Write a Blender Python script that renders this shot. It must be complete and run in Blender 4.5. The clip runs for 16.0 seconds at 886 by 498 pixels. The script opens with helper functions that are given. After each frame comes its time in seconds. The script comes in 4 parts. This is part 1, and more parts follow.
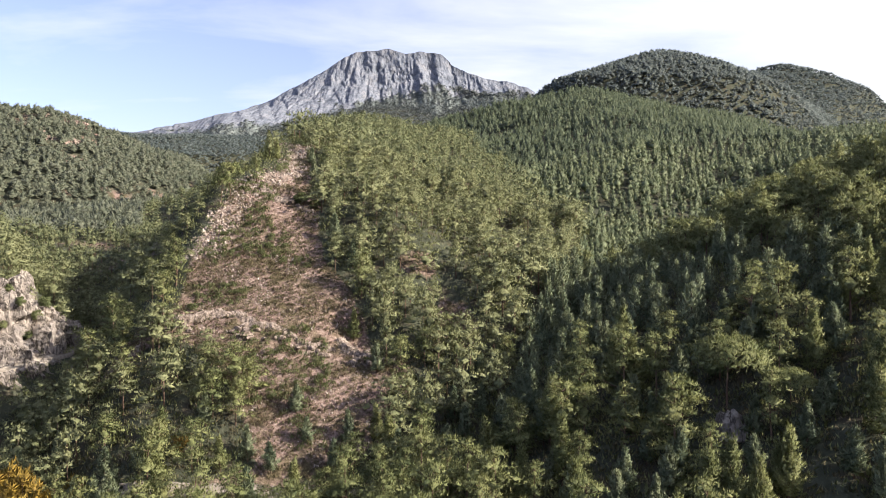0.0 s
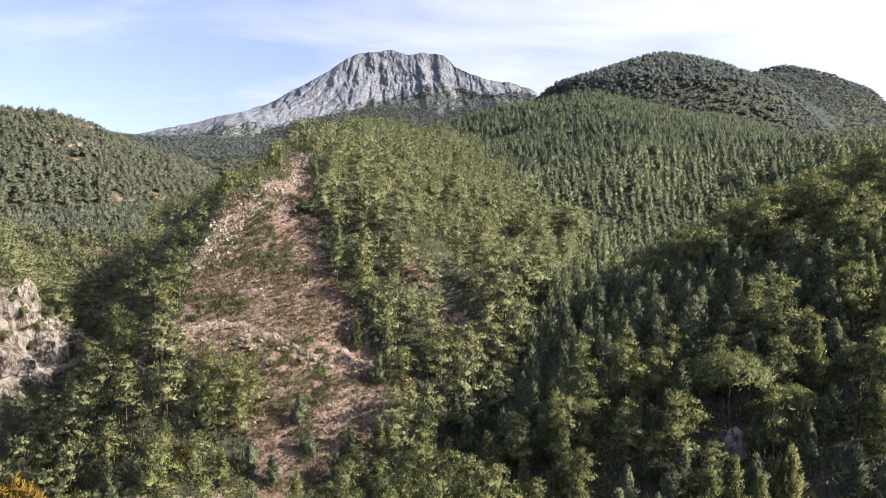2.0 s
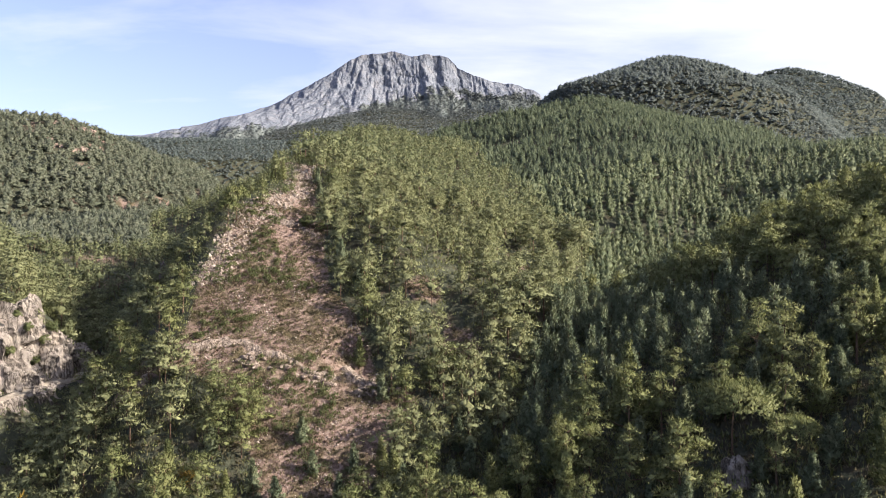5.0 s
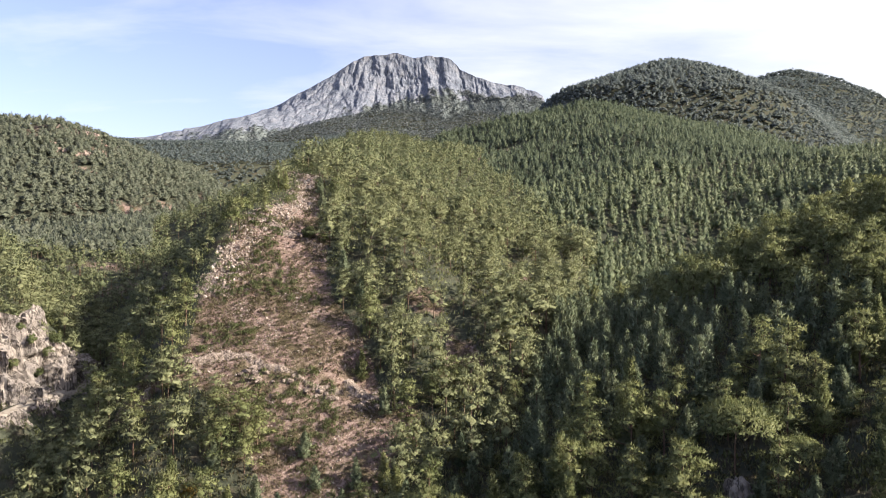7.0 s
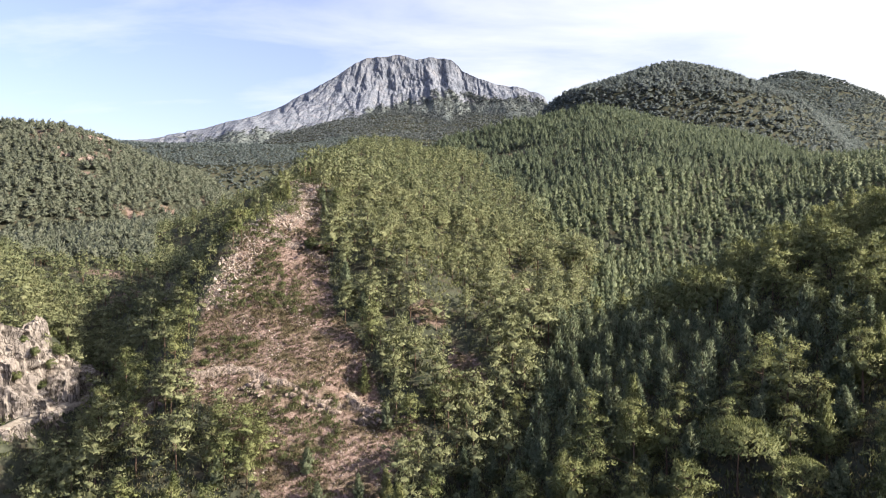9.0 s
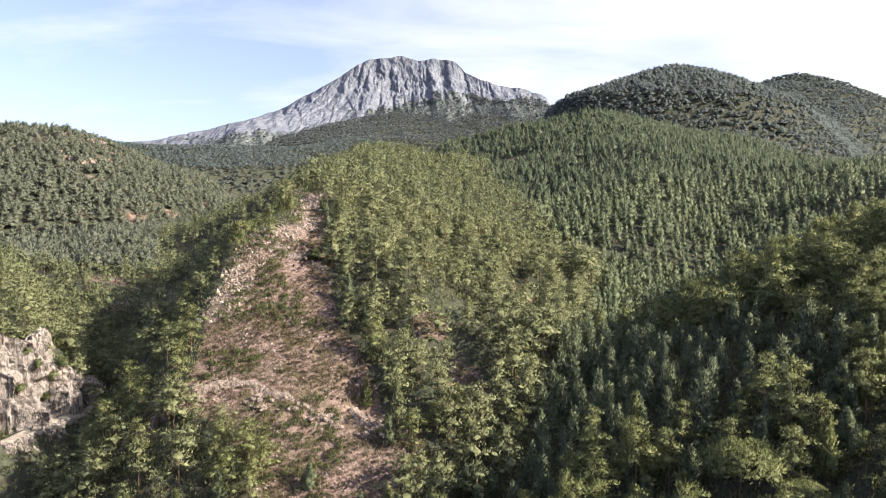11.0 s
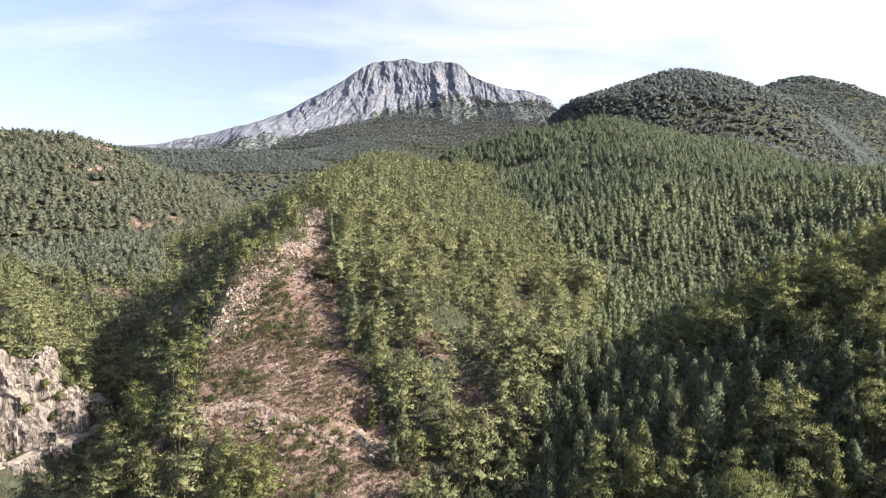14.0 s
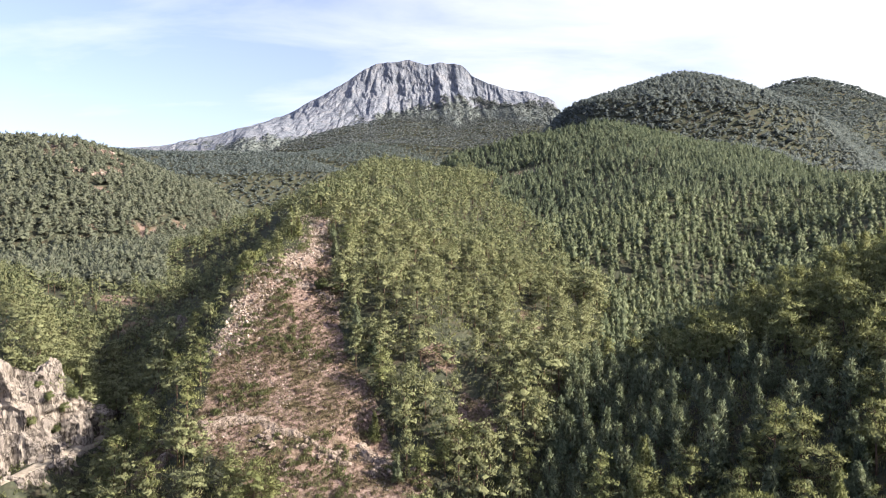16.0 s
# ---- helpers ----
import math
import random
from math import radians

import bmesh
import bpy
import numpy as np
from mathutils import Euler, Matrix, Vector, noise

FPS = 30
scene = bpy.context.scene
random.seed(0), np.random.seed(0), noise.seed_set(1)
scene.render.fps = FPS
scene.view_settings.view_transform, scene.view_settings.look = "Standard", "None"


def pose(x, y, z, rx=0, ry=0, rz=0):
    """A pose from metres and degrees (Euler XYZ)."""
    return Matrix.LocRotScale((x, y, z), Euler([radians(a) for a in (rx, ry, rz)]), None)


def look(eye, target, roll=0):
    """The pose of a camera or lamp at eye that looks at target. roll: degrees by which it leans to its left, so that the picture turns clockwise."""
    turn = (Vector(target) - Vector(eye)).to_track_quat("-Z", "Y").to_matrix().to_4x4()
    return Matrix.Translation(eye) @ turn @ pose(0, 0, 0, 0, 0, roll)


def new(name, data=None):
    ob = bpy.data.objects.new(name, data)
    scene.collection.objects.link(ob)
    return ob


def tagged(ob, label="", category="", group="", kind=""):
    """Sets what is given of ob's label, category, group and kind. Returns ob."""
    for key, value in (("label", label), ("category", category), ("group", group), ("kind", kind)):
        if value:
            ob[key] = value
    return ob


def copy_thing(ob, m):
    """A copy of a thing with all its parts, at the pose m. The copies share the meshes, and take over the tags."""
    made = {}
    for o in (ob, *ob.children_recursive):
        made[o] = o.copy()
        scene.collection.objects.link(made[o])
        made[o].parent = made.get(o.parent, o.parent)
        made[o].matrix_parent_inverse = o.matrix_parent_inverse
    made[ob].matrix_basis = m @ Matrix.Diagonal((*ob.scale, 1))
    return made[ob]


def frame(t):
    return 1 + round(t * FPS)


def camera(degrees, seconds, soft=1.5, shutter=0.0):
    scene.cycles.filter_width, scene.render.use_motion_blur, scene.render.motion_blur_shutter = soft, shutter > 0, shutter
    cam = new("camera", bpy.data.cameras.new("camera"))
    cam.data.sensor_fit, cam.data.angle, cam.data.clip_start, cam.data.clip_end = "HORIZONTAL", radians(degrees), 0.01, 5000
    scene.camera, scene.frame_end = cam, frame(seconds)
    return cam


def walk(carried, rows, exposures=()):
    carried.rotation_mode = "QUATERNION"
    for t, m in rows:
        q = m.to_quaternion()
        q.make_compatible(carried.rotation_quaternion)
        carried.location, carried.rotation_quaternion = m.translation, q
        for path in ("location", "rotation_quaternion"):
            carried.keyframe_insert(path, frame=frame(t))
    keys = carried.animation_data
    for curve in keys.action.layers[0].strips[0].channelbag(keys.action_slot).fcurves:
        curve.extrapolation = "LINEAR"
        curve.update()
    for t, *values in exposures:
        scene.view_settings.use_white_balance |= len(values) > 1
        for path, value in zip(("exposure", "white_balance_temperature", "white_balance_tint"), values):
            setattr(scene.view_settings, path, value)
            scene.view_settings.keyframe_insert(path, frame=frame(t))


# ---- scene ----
cam = camera(66.8, 16.0, soft=0.95)
METRES, EYE, TILT, LEAN, TURN = 30.0, 60.0, -1.5, 0.0, 0.0
ROWS = [
    (0.0, 0.0, 0.0, 0.0, 0.0, 0.0, -0.0),
    (0.5, -0.0005, -0.0013, 0.0242, 0.05, 0.01, -0.02),
    (1.0, -0.0, -0.0034, 0.0496, 0.1, 0.01, -0.04),
    (1.5, -0.0004, -0.0051, 0.0765, 0.15, 0.02, -0.02),
    (2.0, -0.0, -0.0057, 0.1057, 0.2, 0.01, -0.02),
    (2.5, 0.0003, -0.0062, 0.1329, 0.24, 0.01, -0.02),
    (3.0, 0.0007, -0.0069, 0.1599, 0.28, -0.0, -0.03),
    (3.5, 0.0011, -0.0079, 0.188, 0.33, 0.0, -0.04),
    (4.0, 0.0019, -0.0084, 0.2162, 0.37, 0.01, -0.06),
    (6.5, 0.0007, -0.0124, 0.3689, 0.63, 0.03, -0.08),
    (7.0, 0.0015, -0.0129, 0.4012, 0.67, 0.05, -0.07),
    (7.5, 0.0023, -0.0137, 0.4323, 0.71, 0.06, -0.07),
    (8.0, 0.0028, -0.0141, 0.4634, 0.76, 0.07, -0.05),
    (10.5, 0.0021, -0.0173, 0.6275, 1.02, 0.11, -0.07),
    (11.0, 0.0026, -0.0183, 0.6607, 1.07, 0.11, -0.08),
    (11.5, 0.0024, -0.0191, 0.6945, 1.15, 0.13, -0.06),
    (12.0, 0.003, -0.0196, 0.7302, 1.23, 0.13, -0.05),
    (12.5, 0.0029, -0.0205, 0.763, 1.3, 0.14, -0.05),
    (13.0, 0.0031, -0.0212, 0.7967, 1.36, 0.15, -0.04),
    (13.5, 0.0028, -0.022, 0.8303, 1.41, 0.17, -0.02),
    (14.0, 0.0026, -0.023, 0.8644, 1.47, 0.17, 0.01),
    (14.5, 0.0025, -0.0239, 0.8987, 1.54, 0.17, 0.01),
    (15.0, 0.0021, -0.0253, 0.9331, 1.6, 0.18, 0.02),
    (15.5, 0.0019, -0.026, 0.967, 1.66, 0.19, 0.03),
    (16.0, 0.0018, -0.0263, 0.9995, 1.72, 0.19, 0.03),
]
walk(cam, [(t, pose(0, 0, EYE, TILT, LEAN, TURN) @ pose(METRES * x, METRES * y, METRES * z, 90 + pitch, roll, yaw)) for t, x, y, z, yaw, pitch, roll in ROWS],
     exposures=[(0.0, 1.40), (3.5, 1.36), (8.2, 1.40), (10.4, 1.51), (16.0, 1.55)])

# ---- sky, sun ----
SUN_HEIGHT, SUN_TURN = radians(28.7), radians(105)
world = bpy.data.worlds.new("sky")
scene.world = world
world.use_nodes = True
wn, wl = world.node_tree.nodes, world.node_tree.links
wn.clear()


def wnode(kind, **values):
    n = wn.new(kind)
    for key, value in values.items():
        n.inputs[key].default_value = value
    return n


def wmath(op, a, b=None, clamp=False):
    n = wn.new("ShaderNodeMath")
    n.operation, n.use_clamp = op, clamp
    for k, v in enumerate((a, b)):
        if v is None:
            continue
        if isinstance(v, (int, float)):
            n.inputs[k].default_value = v
        else:
            wl.new(v, n.inputs[k])
    return n.outputs[0]


sky = wn.new("ShaderNodeTexSky")
sky.sky_type, sky.sun_disc, sky.sun_elevation, sky.sun_rotation = "NISHITA", False, SUN_HEIGHT, SUN_TURN
sky.air_density, sky.dust_density, sky.ozone_density = 1.0, 1.2, 1.0
coords = wn.new("ShaderNodeTexCoord")
split = wn.new("ShaderNodeSeparateXYZ")
wl.new(coords.outputs["Generated"], split.inputs[0])
# thin high cloud, laid on a plane overhead
lift = wmath("ADD", wmath("MAXIMUM", split.outputs[2], 0.0), 0.16)
flat = wn.new("ShaderNodeCombineXYZ")
wl.new(wmath("DIVIDE", split.outputs[0], lift), flat.inputs[0])
wl.new(wmath("DIVIDE", split.outputs[1], lift), flat.inputs[1])
stretch = wn.new("ShaderNodeMapping")
stretch.inputs["Rotation"].default_value = (0, 0, radians(-24))
stretch.inputs["Scale"].default_value = (0.8, 1.5, 1)
stretch.inputs["Location"].default_value = (0.35, 1.2, 0)
wl.new(flat.outputs[0], stretch.inputs["Vector"])
billow = wnode("ShaderNodeTexNoise", Scale=1.3, Detail=8.0, Roughness=0.55, Distortion=0.35)
wl.new(stretch.outputs[0], billow.inputs["Vector"])
# the veil is thicker towards the sun
to_sun = wn.new("ShaderNodeVectorMath")
to_sun.operation = "DOT_PRODUCT"
to_sun.inputs[1].default_value = (math.sin(SUN_TURN), math.cos(SUN_TURN) + 0.45, 0.1)
wl.new(coords.outputs["Generated"], to_sun.inputs[0])
veil = wmath("ADD", billow.outputs["Fac"], wmath("MULTIPLY", to_sun.outputs["Value"], 0.42))
cover = wmath("MULTIPLY", wmath("SUBTRACT", veil, 0.40), 2.1, clamp=True)
cover = wmath("ADD", wmath("MULTIPLY", cover, 0.86), 0.12, clamp=True)
tone = wn.new("ShaderNodeMix")
tone.data_type = "RGBA"
scale_sky = wn.new("ShaderNodeVectorMath")
scale_sky.operation = "MULTIPLY"
scale_sky.inputs[1].default_value = (0.0855, 0.0778, 0.098)
wl.new(sky.outputs[0], scale_sky.inputs[0])
wl.new(scale_sky.outputs[0], tone.inputs["A"])
tone.inputs["B"].default_value = (0.445, 0.45, 0.46, 1)
wl.new(cover, tone.inputs["Factor"])
back = wn.new("ShaderNodeBackground")
back.inputs["Strength"].default_value = 1.0
wl.new(tone.outputs["Result"], back.inputs["Color"])
wout = wn.new("ShaderNodeOutputWorld")
wl.new(back.outputs[0], wout.inputs[0])

sun = new("sun", bpy.data.lights.new("sun", "SUN"))
sun.data.energy, sun.data.angle, sun.data.color = 4.9, radians(0.6), (1.0, 0.91, 0.79)
toward = Vector((math.sin(SUN_TURN) * math.cos(SUN_HEIGHT), math.cos(SUN_TURN) * math.cos(SUN_HEIGHT), math.sin(SUN_HEIGHT)))
sun.matrix_world = look(toward * 900, (0, 0, 0))


# ---- materials ----
def material(name, rough=0.85, specular=0.2):
    m = bpy.data.materials.new(name)
    m.use_nodes = True
    b = m.node_tree.nodes["Principled BSDF"]
    b.inputs["Roughness"].default_value = rough
    b.inputs["Specular IOR Level"].default_value = specular
    return m, m.node_tree.nodes, m.node_tree.links, b


def grain(nodes, links, size, detail=4.0, stretched=(1, 1, 1), rough=0.6):
    """Noise in world metres."""
    g = nodes.new("ShaderNodeNewGeometry")
    s = nodes.new("ShaderNodeMapping")
    s.inputs["Scale"].default_value = stretched
    links.new(g.outputs["Position"], s.inputs["Vector"])
    n = nodes.new("ShaderNodeTexNoise")
    n.inputs["Scale"].default_value, n.inputs["Detail"].default_value, n.inputs["Roughness"].default_value = 1 / size, detail, rough
    links.new(s.outputs[0], n.inputs["Vector"])
    return n.outputs["Fac"]


def ramp(nodes, links, fac, stops):
    r = nodes.new("ShaderNodeValToRGB")
    e = r.color_ramp.elements
    while len(e) < len(stops):
        e.new(0.5)
    for k, (p, c) in enumerate(stops):
        e[k].position, e[k].color = p, (*c, 1)
    links.new(fac, r.inputs[0])
    return r.outputs[0]


def blend(nodes, links, fac, a, b, how="MIX"):
    m = nodes.new("ShaderNodeMix")
    m.data_type, m.blend_type = "RGBA", how
    for key, v in (("Factor", fac), ("A", a), ("B", b)):
        if isinstance(v, (int, float)):
            m.inputs[key].default_value = v
        elif isinstance(v, tuple):
            m.inputs[key].default_value = (*v, 1)
        else:
            links.new(v, m.inputs[key])
    return m.outputs["Result"]


def calc(nodes, links, op, a, b, clamp=False):
    n = nodes.new("ShaderNodeMath")
    n.operation, n.use_clamp = op, clamp
    for k, v in enumerate((a, b)):
        if isinstance(v, (int, float)):
            n.inputs[k].default_value = v
        else:
            links.new(v, n.inputs[k])
    return n.outputs[0]


def relief(nodes, links, fac, depth, bsdf, strength=0.7):
    b = nodes.new("ShaderNodeBump")
    b.inputs["Strength"].default_value, b.inputs["Distance"].default_value = strength, depth
    links.new(fac, b.inputs["Height"])
    links.new(b.outputs[0], bsdf.inputs["Normal"])


def foliage(name, dark, mid, light, patch=6.0, through_light=0.40, spread=(0.3, 0.5, 0.72), spray=0.45):
    """Needles and leaves: tints that shift from tree to tree, from tuft to tuft and within a spray, with some light coming through."""
    m, nodes, links, b = material(name, 0.62, 0.25)
    info = nodes.new("ShaderNodeObjectInfo")
    g = nodes.new("ShaderNodeNewGeometry")
    tree = calc(nodes, links, "ADD", grain(nodes, links, patch, 2.0), calc(nodes, links, "MULTIPLY", calc(nodes, links, "SUBTRACT", info.outputs["Random"], 0.5), 0.22))
    fac = calc(nodes, links, "ADD", calc(nodes, links, "MULTIPLY", tree, 0.8), calc(nodes, links, "MULTIPLY", g.outputs["Random Per Island"], 0.22))
    colour = ramp(nodes, links, fac, [(spread[0], dark), (spread[1], mid), (spread[2], light)])
    fine = grain(nodes, links, spray, 4.0, rough=0.7)
    colour = blend(nodes, links, 1.0, colour, ramp(nodes, links, fine, [(0.34, (0.70, 0.71, 0.72)), (0.5, (1.03, 1.03, 1.02)), (0.66, (1.25, 1.24, 1.2))]), "MULTIPLY")
    links.new(colour, b.inputs["Base Color"])
    relief(nodes, links, fine, spray * 0.7, b, 0.55)
    t = nodes.new("ShaderNodeBsdfTranslucent")
    links.new(colour, t.inputs["Color"])
    mix = nodes.new("ShaderNodeMixShader")
    mix.inputs[0].default_value = through_light
    links.new(b.outputs[0], mix.inputs[1])
    links.new(t.outputs[0], mix.inputs[2])
    links.new(mix.outputs[0], nodes["Material Output"].inputs["Surface"])
    return m


PINE = foliage("pine needles", (0.112, 0.132, 0.054), (0.182, 0.198, 0.080), (0.236, 0.240, 0.102), through_light=0.3)
# the spur's needles carry more blue than the near ones, to stand for haze
HAZED_HILL_PINE = foliage("haze-tinted hill pine needles", (0.122, 0.142, 0.072), (0.190, 0.204, 0.100), (0.242, 0.248, 0.126), patch=5.0, through_light=0.3)
YOUNG_PINE = foliage("blue-green pine needles", (0.104, 0.136, 0.084), (0.172, 0.202, 0.120), (0.232, 0.252, 0.148), through_light=0.3)
PLANTED_PINE = foliage("planted young pine needles", (0.090, 0.118, 0.066), (0.142, 0.170, 0.094), (0.186, 0.206, 0.116), patch=5.0, through_light=0.3)
# far and western pines: paler, bluer needles with distance haze in the colour
HAZED_FAR_PINE = foliage("haze-tinted far pine woods", (0.112, 0.140, 0.088), (0.154, 0.184, 0.112), (0.198, 0.220, 0.136), patch=9.0, through_light=0.45, spray=1.6)
HAZED_SPARSE_PINE = foliage("haze-greyed hill pines", (0.146, 0.164, 0.116), (0.196, 0.210, 0.150), (0.242, 0.248, 0.180), patch=10.0, through_light=0.45, spray=1.6)
# the farthest greens: distance haze is painted in as pale blue
HAZE_BLUE_PINE = foliage("haze-blued distant pines", (0.124, 0.152, 0.148), (0.158, 0.186, 0.178), (0.188, 0.212, 0.200), patch=14.0, through_light=0.45, spray=2.6)
HAZED_MOUNTAIN_GREEN = foliage("haze-paled mountain scrub", (0.145, 0.170, 0.174), (0.176, 0.200, 0.202), (0.205, 0.224, 0.222), patch=20.0, through_light=0.5, spray=3.0)
BROADLEAF = foliage("evergreen broadleaf", (0.096, 0.118, 0.050), (0.148, 0.168, 0.072), (0.194, 0.208, 0.092), patch=4.0)
SCRUB = foliage("grey-green scrub", (0.108, 0.096, 0.050), (0.165, 0.146, 0.080), (0.232, 0.192, 0.122), patch=5.0)
AUTUMN = foliage("yellow autumn leaves", (0.20, 0.13, 0.030), (0.31, 0.21, 0.040), (0.38, 0.28, 0.06), patch=3.0, through_light=0.3)
DRY_TWIGS = foliage("dry brown scrub", (0.10, 0.070, 0.045), (0.17, 0.120, 0.080), (0.25, 0.18, 0.12), patch=3.0, through_light=0.05)

BARK, nodes, links, b = material("pine bark", 0.9, 0.15)
links.new(ramp(nodes, links, grain(nodes, links, 0.5, 5, (1, 1, 0.25)), [(0.3, (0.055, 0.036, 0.026)), (0.55, (0.13, 0.085, 0.06)), (0.8, (0.24, 0.19, 0.155))]), b.inputs["Base Color"])


def soil_colour(nodes, links):
    litter = ramp(nodes, links, grain(nodes, links, 2.2, 6), [(0.3, (0.036, 0.030, 0.021)), (0.5, (0.066, 0.053, 0.037)), (0.72, (0.105, 0.080, 0.057))])
    herbs = ramp(nodes, links, grain(nodes, links, 1.4, 6), [(0.3, (0.034, 0.040, 0.027)), (0.55, (0.060, 0.068, 0.046)), (0.75, (0.092, 0.098, 0.068))])
    green = calc(nodes, links, "MULTIPLY", calc(nodes, links, "SUBTRACT", grain(nodes, links, 6.0, 5), 0.30), 5.0, True)
    return blend(nodes, links, calc(nodes, links, "MULTIPLY", green, 0.85), litter, herbs)


GROUND, nodes, links, b = material("hillside earth", 0.95, 0.1)
stony = nodes.new("ShaderNodeAttribute")
stony.attribute_name = "bare"
fine = grain(nodes, links, 0.9, 8, rough=0.72)
broad = grain(nodes, links, 7.0, 5)
bare = ramp(nodes, links, fine, [(0.34, (0.07, 0.046, 0.037)), (0.46, (0.165, 0.114, 0.094)), (0.56, (0.245, 0.176, 0.148)), (0.68, (0.36, 0.285, 0.25))])
grassy = ramp(nodes, links, fine, [(0.35, (0.045, 0.036, 0.022)), (0.55, (0.105, 0.084, 0.050)), (0.7, (0.165, 0.13, 0.082))])
bare = blend(nodes, links, calc(nodes, links, "MULTIPLY", calc(nodes, links, "SUBTRACT", broad, 0.46), 6.0, True), bare, grassy)
edge = calc(nodes, links, "ADD", stony.outputs["Fac"], calc(nodes, links, "MULTIPLY", calc(nodes, links, "SUBTRACT", fine, 0.5), 0.9))
links.new(blend(nodes, links, calc(nodes, links, "MULTIPLY", calc(nodes, links, "SUBTRACT", edge, 0.35), 3.0, True), soil_colour(nodes, links), bare), b.inputs["Base Color"])
relief(nodes, links, fine, 0.5, b)


def limestone(name, size, pale, mid, dark, rust, upright=0.35, depth=0.3):
    """Weathered rock: broad tones, fine upright streaks, dark cracks and rusty stains."""
    m, nodes, links, b = material(name, 0.92, 0.15)
    broad = grain(nodes, links, size * 2.5, 4, (1, 1, upright * 1.6))
    streak = grain(nodes, links, size * 0.55, 9, (1, 1, upright), 0.75)
    crack = grain(nodes, links, size * 0.9, 6, (1, 1, upright * 0.6), 0.6)
    tone = calc(nodes, links, "ADD", calc(nodes, links, "MULTIPLY", broad, 0.45), calc(nodes, links, "MULTIPLY", streak, 0.55))
    base = ramp(nodes, links, tone, [(0.40, dark), (0.48, mid), (0.57, pale)])
    stain = calc(nodes, links, "MULTIPLY", calc(nodes, links, "SUBTRACT", broad, 0.52), 5.0, True)
    base = blend(nodes, links, calc(nodes, links, "MULTIPLY", stain, 0.45), base, rust)
    gap = calc(nodes, links, "ABSOLUTE", calc(nodes, links, "SUBTRACT", crack, 0.5), 0)
    gap = calc(nodes, links, "MULTIPLY", gap, 28.0, True)
    links.new(blend(nodes, links, gap, tuple(0.6 * c for c in dark), base), b.inputs["Base Color"])
    relief(nodes, links, calc(nodes, links, "ADD", streak, calc(nodes, links, "MULTIPLY", gap, 0.25)), size * depth, b, 1.0)
    return m


CLIFF_ROCK = limestone("grey limestone", 3.0, (0.345, 0.305, 0.27), (0.25, 0.216, 0.19), (0.125, 0.106, 0.093), (0.25, 0.19, 0.15), 0.42)
LEDGE_ROCK = limestone("pinkish slope rock", 1.2, (0.33, 0.27, 0.228), (0.225, 0.178, 0.148), (0.115, 0.086, 0.070), (0.17, 0.12, 0.09), 0.5)
# the peak's stone tones are drawn together and blued, as haze would do
HAZED_PEAK_ROCK = limestone("haze-blued mountain limestone", 15.0, (0.200, 0.210, 0.240), (0.158, 0.170, 0.202), (0.116, 0.130, 0.160), (0.20, 0.187, 0.188), 0.45, 0.12)
# low growth covers the mountain's foot, its green paled and blued for haze
nodes, links = HAZED_PEAK_ROCK.node_tree.nodes, HAZED_PEAK_ROCK.node_tree.links
b = nodes["Principled BSDF"]
grown = nodes.new("ShaderNodeAttribute")
grown.attribute_name = "grown"
hazed_herbage = ramp(nodes, links, grain(nodes, links, 14.0, 5), [(0.35, (0.120, 0.140, 0.136)), (0.65, (0.165, 0.182, 0.172))])
links.new(blend(nodes, links, grown.outputs["Fac"], b.inputs["Base Color"].links[0].from_socket, hazed_herbage), b.inputs["Base Color"])
HILL_ROCK = limestone("reddish hill rock", 4.0, (0.40, 0.32, 0.27), (0.29, 0.22, 0.185), (0.16, 0.12, 0.10), (0.30, 0.20, 0.15), 0.6)
STONE, nodes, links, b = material("broken limestone", 0.9, 0.2)
info = nodes.new("ShaderNodeNewGeometry")
tint = ramp(nodes, links, info.outputs["Random Per Island"], [(0.0, (0.17, 0.13, 0.11)), (0.45, (0.31, 0.255, 0.215)), (1.0, (0.48, 0.42, 0.36))])
links.new(blend(nodes, links, 0.5, tint, ramp(nodes, links, grain(nodes, links, 0.35, 4), [(0.3, (0.55, 0.5, 0.48)), (0.7, (1, 1, 1))]), "MULTIPLY"), b.inputs["Base Color"])
TRACK, nodes, links, b = material("pale gravel track", 0.95, 0.1)
links.new(ramp(nodes, links, grain(nodes, links, 1.2, 6), [(0.3, (0.16, 0.135, 0.11)), (0.55, (0.27, 0.235, 0.195)), (0.75, (0.36, 0.325, 0.28))]), b.inputs["Base Color"])

# ---- the lie of the land ----
def lattice(ix, iy, seed):
    h = (ix * 374761393 + iy * 668265263 + seed * 974711) & 0x7FFFFFFF
    h = ((h ^ (h >> 13)) * 1274126177) & 0x7FFFFFFF
    return ((h ^ (h >> 16)) & 0xFFFF) / 32767.5 - 1.0


def swell(x, y, size, seed=0):
    """Smooth noise from -1 to 1, with hummocks of about that size in metres."""
    u, v = np.asarray(x, float) / size, np.asarray(y, float) / size
    i, j = np.floor(u).astype(np.int64), np.floor(v).astype(np.int64)
    a, b = u - i, v - j
    a, b = a * a * (3 - 2 * a), b * b * (3 - 2 * b)
    return ((lattice(i, j, seed) * (1 - a) + lattice(i + 1, j, seed) * a) * (1 - b)
            + (lattice(i, j + 1, seed) * (1 - a) + lattice(i + 1, j + 1, seed) * a) * b)


def fractal(x, y, size, octaves=4, seed=0):
    return sum(swell(x, y, size / 2 ** k, seed + k) / 2 ** k for k in range(octaves)) / 1.6


